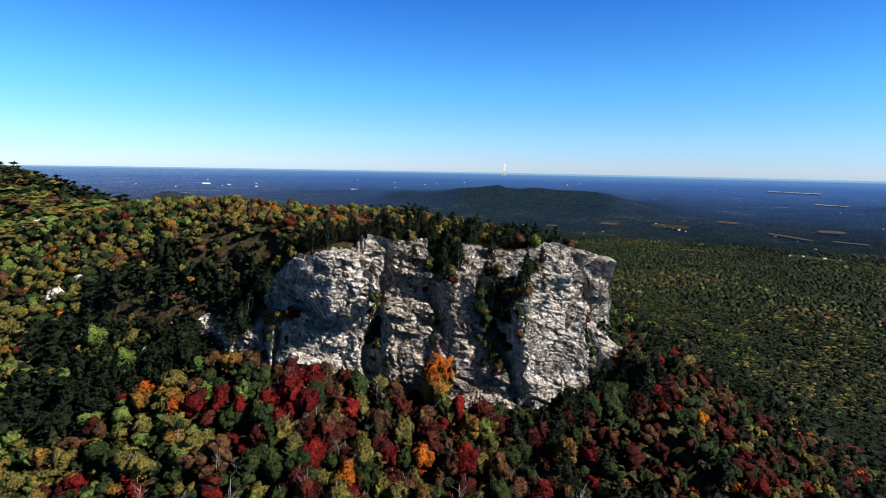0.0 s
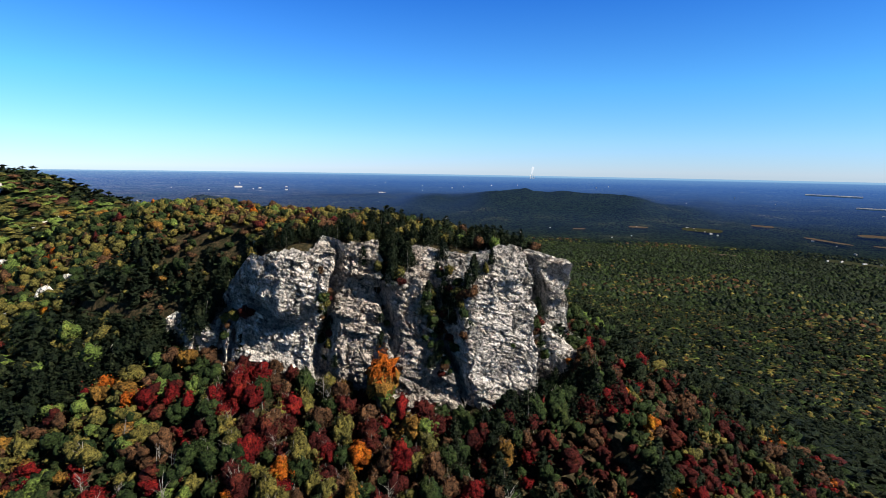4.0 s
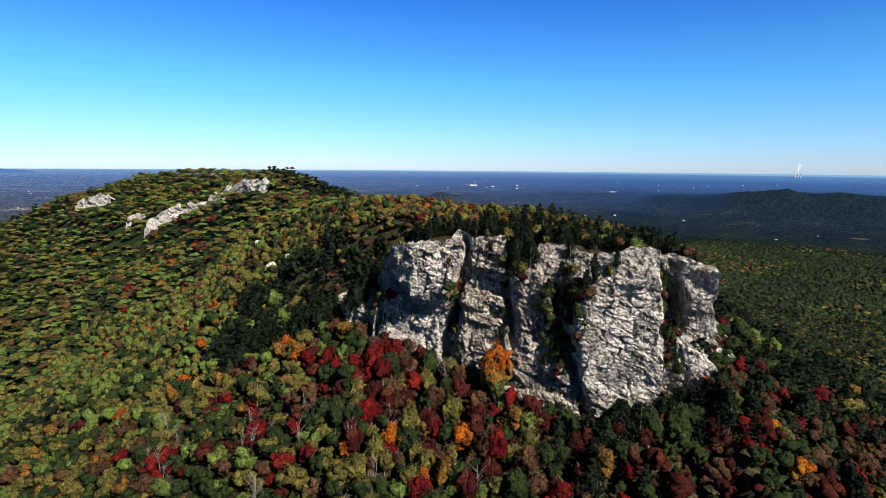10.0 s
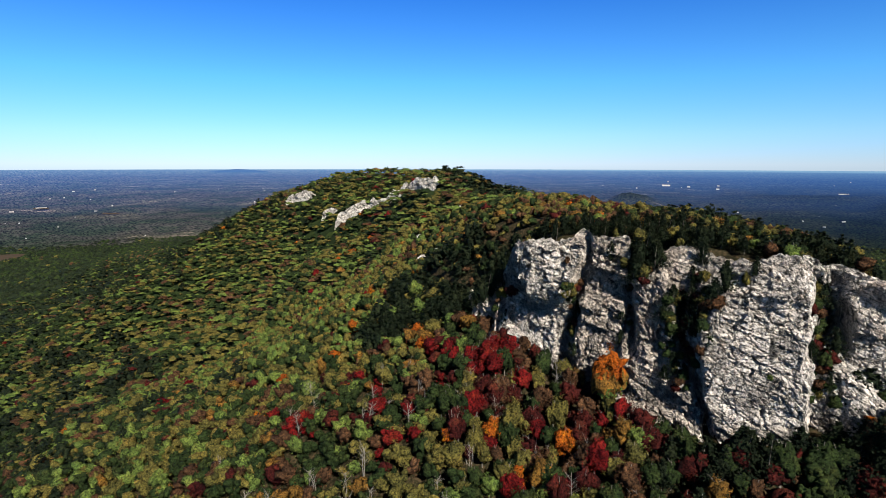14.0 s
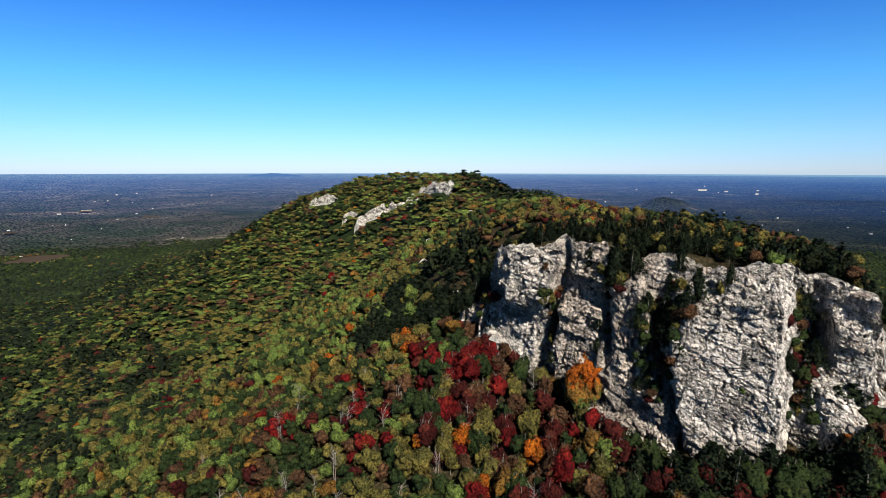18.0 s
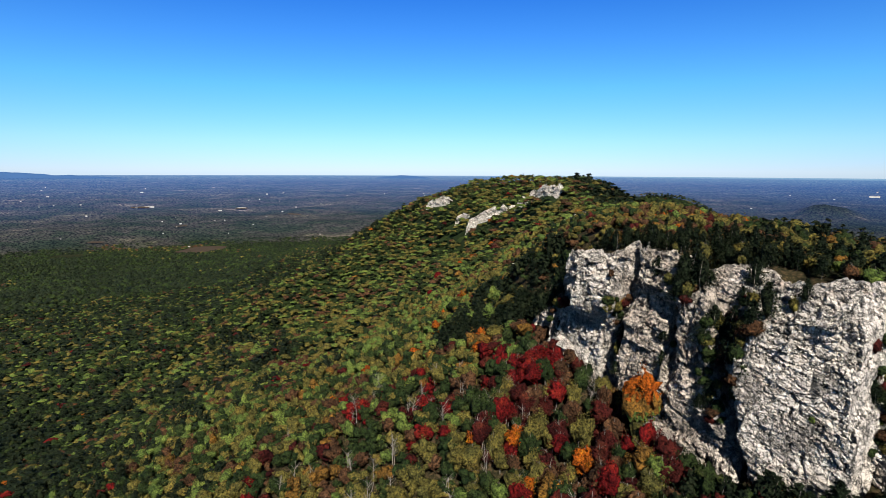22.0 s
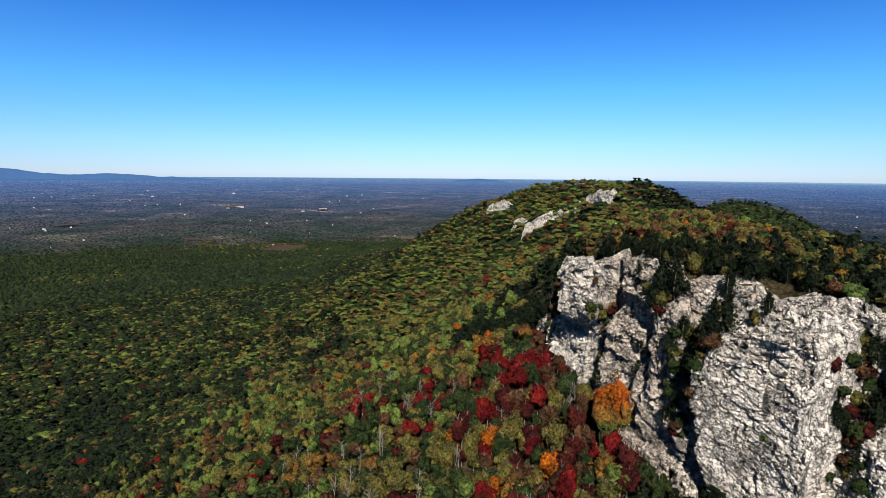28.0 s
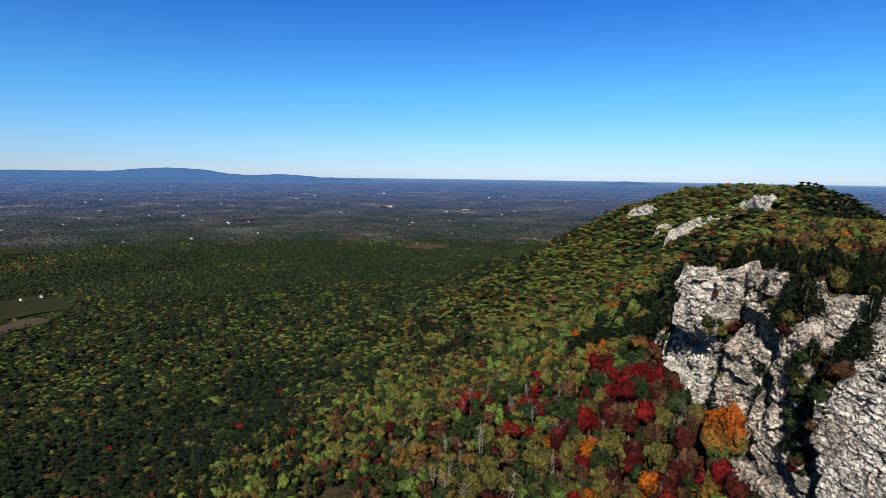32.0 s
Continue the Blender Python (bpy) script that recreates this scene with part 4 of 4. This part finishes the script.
# shrubs and stunted pines rooted in the gullies and on the ledges
for sx, sz, kn, s in ((-10.5, -50, "green", 0.45), (-10, -58, "olive", 0.4), (-10.6, -43, "gold", 0.35), (10, -33, "pine", 0.8), (12.5, -32, "pine", 0.9), (8, -33, "pine", 0.75), (14.5, -32, "pine", 0.7), (22, -47, "pine", 0.6),
                      (25.5, -48, "pine", 0.7), (28, -46, "green", 0.5), (20.5, -51, "green", 0.5), (32, -39, "brown", 0.45), (30.5, -38, "pine", 0.6), (38, -33, "olive", 0.4), (33, -35, "pine", 0.7),
                      (56.5, -43, "crimson", 0.45), (57, -49, "green", 0.55), (58, -55, "green", 0.6), (59, -60, "pine", 0.6), (-37, -60, "pine", 0.5), (24, -62, "green", 0.5), (21.5, -60, "pine", 0.55), (44.5, -55, "lime", 0.2),
                      (5.8, -56, "pine", 0.4), (-12.5, -33, "brown", 0.3), (40, -31, "pine", 0.5), (27, -30, "pine", 0.6), (53.5, -40, "crimson", 0.4), (54, -47, "brown", 0.4), (55, -52, "green", 0.45), (56, -58, "lime", 0.4), (60, -64, "green", 0.5), (55.5, -36, "olive", 0.4), (-42, -45, "pine", 0.85), (-44, -49, "pine", 0.9), (-47, -53, "pine", 0.85), (-50, -56, "pine", 0.9), (-53, -58, "pine", 0.9), (57, -40, "pine", 0.75), (59, -46, "pine", 0.7), (60, -52, "pine", 0.7), (25, -43, "pine", 0.7), (21, -42, "olive", 0.5), (28, -42, "brown", 0.45), (30, -50, "green", 0.5), (1, -31, "pine", 0.5), (7, -36, "pine", 0.75), (9.5, -37, "pine", 0.7)):
    fy = float(cliff_front(np.array([sx * 1.0]), np.array([sz * 1.0]))[0])
    tree(sx, fy + 0.6, sz - 0.8, kn, s, 2, 30.0 * sx)
for gx, wide, z0, z1, count in ((-11, 2.2, -62, -36, 20), (23.5, 6, -57, -38, 34), (28, 3.5, -42, -33, 16), (57.5, 3.2, -62, -36, 26), (6.5, 1.6, -50, -30, 10), (12, 5, -36, -30, 10), (24, 4, -64, -57, 6), (-39, 5, -56, -44, 8)):
    for k in range(count):
        sx, sz = gx + wide * float(rng.normal()) * 0.5, z0 + (z1 - z0) * float(rng.random())
        fy = float(cliff_front(np.array([sx]), np.array([sz]))[0])
        bush = tree(sx, fy - 0.2, sz - 1.6, ("green", "olive", "pine", "brown", "green", "crimson")[k % 6], 0.24 + 0.26 * float(rng.random()), k % 3, 50.0 * k, 1.3)
        bush.name = "shrub"
        tagged(bush, WORDS[("green", "olive", "pine", "brown", "green", "crimson")[k % 6]].split()[0] + " stunted shrub rooted in a gully of the cliff", "shrub", "shrubs on the cliff")
# bare, bleached snags among the maples
SNAG = [mesh_of("branches", *stem(340 + v, 10.5, 0.17, 15, 2.6), PALE_BARK) for v in range(3)]
for k in range(48):
    sx, sy = -120 + 150 * float(rng.random()), 108 + 70 * float(rng.random())
    if rim_side(np.array([sx]), np.array([sy]))[0][0] < 26:
        continue
    snag = new("bare_tree", SNAG[k % 3])
    snag.matrix_basis = pose(sx, sy, float(ground_z(sx, sy)), 4 * float(rng.normal()), 4 * float(rng.normal()), 97.0 * k) @ Matrix.Scale(0.85 + 0.35 * float(rng.random()), 4)
    tagged(snag, "leafless pale grey tree standing among the maples", "bare tree", "bare trees on the slope")
# the joined woods
lists[0] = [a[rest] for a in lists[0]]
NAMES = {0: "slope_woods", 1: "mountain_woods", 2: "ridge_woods", 3: "valley_woods"}
# beyond the first slope the crowns are drawn more simply
off = np.minimum(to_segment(lists[0][0], lists[0][1], (-50, 18), (20, -2))[0], to_segment(lists[0][0], lists[0][1], (20, -2), (94, 45))[0]) > 205
lists[0:1] = [[a[~off] for a in lists[0]], [a[off] for a in lists[0]]]
for zone, (x, y, z, kind, size, n) in enumerate(lists):
    for ki, kn in enumerate(KINDS):
        pick = np.nonzero(kind == ki)[0]
        if not len(pick):
            continue
        Vs, Fs, base = [], [], 0
        for v in range(4):
            ids = pick[v::4]
            if not len(ids):
                continue
            V, F = (pine_crown if kn == "pine" else broadleaf)(500 + zone * 50 + ki * 4 + v, zone + 1)
            a = rng.random(len(ids)) * 6.283
            c, s = np.cos(a)[:, None], np.sin(a)[:, None]
            k = size[ids][:, None]
            kx, ky = k * (0.8 + 0.5 * rng.random((len(ids), 1))) * (1.0, 1.06, 1.4, 1.3)[zone], k * (0.8 + 0.5 * rng.random((len(ids), 1))) * (1.0, 1.06, 1.4, 1.3)[zone]
            W = np.stack([(V[:, 0] * c - V[:, 1] * s) * kx + x[ids][:, None], (V[:, 0] * s + V[:, 1] * c) * ky + y[ids][:, None],
                          V[:, 2] * k * (0.92, 0.85, 0.74, 0.6)[zone] * (0.85 + 0.35 * rng.random((len(ids), 1))) + z[ids][:, None] - 0.3], -1)
            Vs.append(W.reshape(-1, 3))
            Fs.append((F[None] + (np.arange(len(ids)) * len(V))[:, None, None] + base).reshape(-1, 3))
            base += W.shape[0] * W.shape[1]
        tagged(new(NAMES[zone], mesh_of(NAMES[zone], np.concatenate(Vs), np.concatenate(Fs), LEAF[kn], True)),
               "woods of " + WORDS[kn] + " trees covering the mountain", "woods", kind="stuff")

# the valley floor's woods: low round crowns, seen from far above
x, y = scatter(-3500, 3400, -1600, 3500, 16)
r, th = np.hypot(x - CX, y - CY), np.degrees(np.arctan2(x - CX, y - CY))
ok = (r > 1700) & ((r < 3330) | (rng.random(len(r)) < np.where(x > 0, 1.0, 0.75) * smooth(3950, 3330, r) * (np.where(x > 0, 0.9, 0.5) + vnoise(x * 0.008, y * 0.008, 0 * x, 96)))) & (r < 3420) & (th > -112) & (th < 66) & ((th < -40) | (th > 6)) & ~on_field(x, y)
x, y, r = x[ok], y[ok], r[ok]
k = smooth(2600, 3300, r)
z = ground_z(x, y) * (1 - k) - 428 * k
out = np.maximum(r, 3300)
z = np.where(r > 3300, -428 * r * (1 - (out - 3300) * (1 - 3300 / 46000) / 1600) / 3300 + 10 * fbm(x * 0.006, y * 0.006, 0 * x, 3, 21) * smooth(3300, 3600, r), z)
V8 = np.array([(0, 0, 1.15), (1, 0.1, 0.25), (0.2, 1, 0.35), (-1, 0.1, 0.2), (-0.1, -1, 0.3), (0.6, 0.5, 0.75), (-0.5, -0.45, 0.8)]) * (9.2, 9.2, 7.4)
F8 = np.array([(0, 1, 5), (0, 5, 2), (5, 1, 2), (0, 2, 3), (0, 3, 6), (6, 3, 4), (0, 6, 4), (0, 4, 1)])
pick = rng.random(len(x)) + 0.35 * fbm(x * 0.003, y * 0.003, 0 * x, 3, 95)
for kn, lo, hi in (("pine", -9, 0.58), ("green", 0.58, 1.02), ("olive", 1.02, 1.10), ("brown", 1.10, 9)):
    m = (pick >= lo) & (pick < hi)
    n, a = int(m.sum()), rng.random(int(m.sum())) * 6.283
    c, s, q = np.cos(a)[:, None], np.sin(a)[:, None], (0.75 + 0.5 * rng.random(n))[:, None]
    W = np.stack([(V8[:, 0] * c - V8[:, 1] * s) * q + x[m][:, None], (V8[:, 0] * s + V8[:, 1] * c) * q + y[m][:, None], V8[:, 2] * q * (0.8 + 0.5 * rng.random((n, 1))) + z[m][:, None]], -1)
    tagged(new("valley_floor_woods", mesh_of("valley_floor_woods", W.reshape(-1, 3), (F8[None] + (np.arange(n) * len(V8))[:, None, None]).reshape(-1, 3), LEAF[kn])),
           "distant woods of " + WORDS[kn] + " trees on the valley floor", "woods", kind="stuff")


# ---- ledges on the ridge ----
def outcrop(p0, p1, height, seed):
    """A broken rock step along a line, facing to the right of it, with its back let into the slope."""
    length = math.dist(p0, p1)
    nu, nv = max(int(length / 0.9), 6), max(int(height / 0.8), 5)
    tx, ty = (p1[0] - p0[0]) / length, (p1[1] - p0[1]) / length
    nx, ny = ty, -tx
    u = np.linspace(0, length, nu)
    v = np.linspace(0, 1.0, nv)
    x, y = p0[0] + tx * u, p0[1] + ty * u
    low = ground_z(x + nx * 4, y + ny * 4) - 4
    taper = np.clip(np.minimum(u, length - u) / (0.08 * length), 0.6, 1) * (0.85 + 0.3 * vnoise(u * 0.16, 0 * u, 0 * u + seed, 8))
    top = ground_z(x, y) + height * taper
    Z = low[None] + (top - low)[None] * v[:, None]
    out = 4.5 - 5.0 * v[:, None] + 0 * u[None]
    a = np.repeat(u[None], nv, 0)
    o0, e0 = facets(a, out + seed * 7, Z, 6.0, -0.3, seed)
    o1, e1 = facets(a, out + seed * 9, Z, 2.4, -0.3, seed + 30)
    out = out + 3.4 * o0 + 1.4 * o1 - 0.5 * smooth(0.09, 0, e0)
    X, Y = x[None] + nx * out, y[None] + ny * out
    back = np.linspace(0.2, 1, 5)[:, None]
    bx, by = X[-1][None] - nx * back * 11, Y[-1][None] - ny * back * 11
    bz = Z[-1][None] * (1 - back) + (ground_z(bx, by) - 1.5) * back + 0.8 * vnoise(bx * 0.3, by * 0.3, bx * 0, seed)
    V = np.stack([np.vstack([X, bx]), np.vstack([Y, by]), np.vstack([Z, bz])], -1)
    return mesh_of("rock_outcrop", V.reshape(-1, 3), grid_faces(nv + 5, nu), GREY_ROCK)


for i, (p0, p1, h) in enumerate(OUTCROPS):
    tagged(new("rock_outcrop", outcrop(p0, p1, h, 3 + i)), "pale broken rock ledge among trees on the ridge", "rock outcrop", "ledges on the ridge")


# ---- clearings, farms and far things on the plain ----
def patch_material(name, a, b2):
    m, nodes, links, b = material(name, 0.95, 0.05)
    geo = nodes.new("ShaderNodeNewGeometry")
    n = noise_tex(nodes, links, geo.outputs["Position"], 0.03, 5, 0.6)
    r = ramp(nodes, [(0.35, a), (0.65, b2)])
    links.new(n.outputs[0], r.inputs[0])
    links.new(r.outputs[0], b.inputs["Base Color"])
    return m


FIELD = {"tan": patch_material("dry_stubble", (0.04687, 0.03416, 0.02268), (0.06361, 0.04603, 0.0324)), "green": patch_material("mown_grass", (0.01607, 0.01901, 0.007776), (0.02589, 0.02614, 0.0108))}
WHITE = patch_material("pale_siding", (0.36, 0.3528, 0.3384), (0.4608, 0.4536, 0.4392))
ROOF = patch_material("grey_roofing", (0.18, 0.17, 0.17), (0.30, 0.28, 0.27))


def field(az0, r0, w, d, turn, kind, lift=3.0):
    """A mown or ploughed clearing with a softly uneven outline, draped on the land."""
    a, c = radians(az0), radians(az0 + turn)
    cx, cy = CX + r0 * math.sin(a), CY + r0 * math.cos(a)
    th, q = np.meshgrid(np.linspace(0, 2 * np.pi, 48, endpoint=False), np.array([0.01, 0.35, 0.7, 1.0]))
    k = (np.abs(np.cos(th)) ** 4 + np.abs(np.sin(th)) ** 4) ** -0.25 * (1 + 0.12 * vnoise(np.cos(th) * 2 + az0, np.sin(th) * 2, 0 * th, 12))
    ax, al = q * k * np.cos(th) * w, q * k * np.sin(th) * d
    x, y = cx + ax * math.cos(c) + al * math.sin(c), cy - ax * math.sin(c) + al * math.cos(c)
    r = np.hypot(x - CX, y - CY)
    f = smooth(2600, 3300, r)
    z = ground_z(x, y) * (1 - f) - 428 * f
    rr = np.maximum(r, 3300)
    true = 3300 / (1 - (rr - 3300) * (1 - 3300 / 46000) / 1600)
    z = np.where(r > 3300, -428 * r / true, z) + lift
    return tagged(new("field", mesh_of("field", np.stack([x, y, z], -1).reshape(-1, 3), grid_faces(4, 48, True), FIELD[kind], True)),
                  ("green mown pasture" if kind == "green" else "dry tan field") + " in a clearing of the woods", "field", "clearings on the plain", "structure")


for f in FIELDS:
    field(*f)
for f in ((36.8, 3760, 60, 45, 0, "tan"), (42.5, 3740, 120, 40, 8, "green"), (52.5, 3672, 120, 14, 22, "tan"), (57.0, 3632, 80, 12, 5, "tan"), (55.6, 3830, 70, 26, 0, "tan"), (-103.3, 3370, 70, 60, 0, "green"),
          (-70.8, 4190, 60, 16, 0, "tan"), (-79.8, 3690, 50, 14, 0, "tan"), (-62.0, 4120, 40, 14, 0, "tan"), (-57.0, 3960, 45, 12, 10, "tan"), (-84.5, 3900, 60, 14, -6, "tan"), (-90.0, 3560, 45, 16, 8, "green"), (-97.0, 4050, 55, 12, 0, "tan"), (-74.5, 3480, 40, 16, 14, "tan"), (-67.5, 3750, 36, 12, -9, "tan"), (47.5, 3900, 60, 16, 6, "tan"), (31.0, 3640, 40, 14, 0, "tan")):
    field(*f, lift=9.0)


def plain_z(r):
    rr = np.maximum(r, 3300)
    return np.where(r > 3300, -428 * r * (1 - (rr - 3300) * (1 - 3300 / 46000) / 1600) / 3300, -428.0)


def farmhouse(w, d, h):
    """Gabled house: walls, roof with eaves."""
    walls = [(-w, -d, -6), (w, -d, -6), (w, d, -6), (-w, d, -6), (-w, -d, h), (w, -d, h), (w, d, h), (-w, d, h), (-w, 0, h * 1.5), (w, 0, h * 1.5)]
    wf = [(0, 1, 5), (0, 5, 4), (1, 2, 6), (1, 6, 5), (2, 3, 7), (2, 7, 6), (3, 0, 4), (3, 4, 7), (4, 7, 8), (6, 5, 9), (5, 4, 8), (5, 8, 9), (7, 6, 9), (7, 9, 8)]
    e = 0.12 * d
    roof = [(-w - e, -d - e, h - 0.3), (w + e, -d - e, h - 0.3), (w + e, 0, h * 1.5 + 0.5), (-w - e, 0, h * 1.5 + 0.5), (w + e, d + e, h - 0.3), (-w - e, d + e, h - 0.3)]
    rf = [(0, 1, 2), (0, 2, 3), (3, 2, 4), (3, 4, 5)]
    return mesh_of("wall", walls, wf, WHITE), mesh_of("roof", roof, rf, ROOF)


HOUSES = {k: farmhouse(*s) for k, s in {"small": (9, 6, 6), "long": (17, 7, 6), "shed": (45, 9, 9)}.items()}


def house(az0, r, kind, turn, scale=1.0):
    a = radians(az0)
    x, y = CX + r * math.sin(a), CY + r * math.cos(a)
    f = float(smooth(2600, 3300, np.array(r)))
    z = float(plain_z(np.array(float(r)))) if r > 3300 else float(ground_z(x, y)) * (1 - f) - 428 * f
    root = new("farmhouse")
    root.matrix_basis = pose(x, y, z + 4, 0, 0, turn) @ Matrix.Scale(scale, 4)
    part("wall", HOUSES[kind][0], root)
    part("roof", HOUSES[kind][1], root)
    return tagged(root, "small pale farmhouse with a grey gabled roof on the plain", "house", "farmhouses on the plain")


for az0, r, kind, turn in ((41.2, 3790, "long", 10), (42.0, 3730, "small", 40), (42.8, 3715, "small", -20), (43.3, 3690, "long", 5), (43.9, 3660, "small", 70), (41.8, 3770, "small", 0), (52.6, 3270, "small", 0),
                           (53.6, 3285, "long", 15), (55.2, 3275, "long", -10), (56.3, 3280, "small", 30), (-101.6, 2080, "long", 10), (-103.0, 2060, "small", 40), (-70.1, 4200, "shed", 60), (-71.2, 4185, "long", 50),
                           (-62.0, 4130, "shed", 70), (-66.9, 3260, "small", 20), (-94.2, 2600, "long", 5), (-64.0, 4088, "long", 60), (10.6, 4420, "shed", 0), (-3.5, 4540, "shed", 10), (1.0, 4480, "long", 0), (-1.5, 4520, "long", 0), (36.6, 3755, "small", 0)):
    house(az0, r, kind, turn, 0.62)
for i in range(190):
    az0 = -110 + 178 * rng.random() ** 1.25
    house(az0, 3420 + 1250 * rng.random() ** 0.8, ("small", "small", "long")[i % 3], float(rng.random() * 180), 0.26 + 0.26 * float(rng.random()))
for az0, r, n in ((50.9, 4601, 9), (54.6, 4368, 5)):
    for k in range(n):
        house(az0 + k * 0.42, r - k * 2, "shed", -az0 + 3, 0.6)


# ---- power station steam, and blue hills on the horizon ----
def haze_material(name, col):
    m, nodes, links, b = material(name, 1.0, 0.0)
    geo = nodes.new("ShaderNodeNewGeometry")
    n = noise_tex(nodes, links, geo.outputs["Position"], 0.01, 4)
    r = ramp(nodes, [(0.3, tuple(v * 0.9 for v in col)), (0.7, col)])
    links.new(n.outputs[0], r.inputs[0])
    # all visible colour is emitted; the base itself stays near black
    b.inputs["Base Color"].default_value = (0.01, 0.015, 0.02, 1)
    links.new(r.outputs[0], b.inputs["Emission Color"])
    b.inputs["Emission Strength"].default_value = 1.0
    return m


def ridge(points, r0, mat, name, label):
    az = np.array([p[0] for p in points], float)
    top = np.array([p[1] for p in points], float)
    fine = np.linspace(az[0], az[-1], len(az) * 12)
    h = np.interp(fine, az, top) + 1.6 * fbm(fine * 2.2, 0 * fine, 0 * fine, 4, 31)
    rows = []
    for dr, lift in ((-50, 0.0), (-22, 0.6), (0, 1.0), (18, 0.0)):
        a = np.radians(fine)
        rows.append(np.stack([CX + (r0 + dr) * np.sin(a), CY + (r0 + dr) * np.cos(a), -66 + (h + 66) * lift], -1))
    V = np.stack(rows)
    return tagged(new(name, mesh_of(name, V.reshape(-1, 3), grid_faces(4, len(fine))[:, ::-1], mat, True)), label, "hills", kind="structure")


# the hills' blue is distance haze, painted in as emission
BLUE = haze_material("hazed_hills", (0.042, 0.105, 0.25))
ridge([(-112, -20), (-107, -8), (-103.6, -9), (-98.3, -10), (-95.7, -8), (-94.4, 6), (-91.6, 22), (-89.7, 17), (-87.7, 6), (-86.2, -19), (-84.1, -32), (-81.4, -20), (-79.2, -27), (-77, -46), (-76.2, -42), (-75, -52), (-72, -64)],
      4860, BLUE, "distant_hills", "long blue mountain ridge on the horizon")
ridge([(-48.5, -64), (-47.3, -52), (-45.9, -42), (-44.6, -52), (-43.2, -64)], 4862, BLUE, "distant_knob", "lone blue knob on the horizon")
# the plume's sunlit white is put in as emission
STEAM = haze_material("self_lit_white_steam", (0.42, 0.46, 0.50))
station = tagged(new("power_station"), "far power station with a rising white steam plume", "power station")
pr, pa = 4800, radians(26.15)
px, py = CX + pr * math.sin(pa), CY + pr * math.cos(pa)
for dx, h in ((-16, 30), (0, 44), (16, 26)):
    V, F = stem(900 + int(dx), h, 5, 0, 0)
    part("chimney", mesh_of("chimney", V + (px + dx * math.cos(pa), py - dx * math.sin(pa), -66), F, WHITE), station)
V, F = [], []
for k in range(6):
    a, b2 = lump(np.random.default_rng(950 + k), 2, 5 + 0.8 * k, 1.3)
    V.append(a + (px + (k * 2.0 - 3) * math.cos(pa), py, -20 + k * 8))
    F.append(b2)
part("plume", mesh_of("plume", *joined(list(zip(V, F))), STEAM, True), station, "drifting white steam plume")
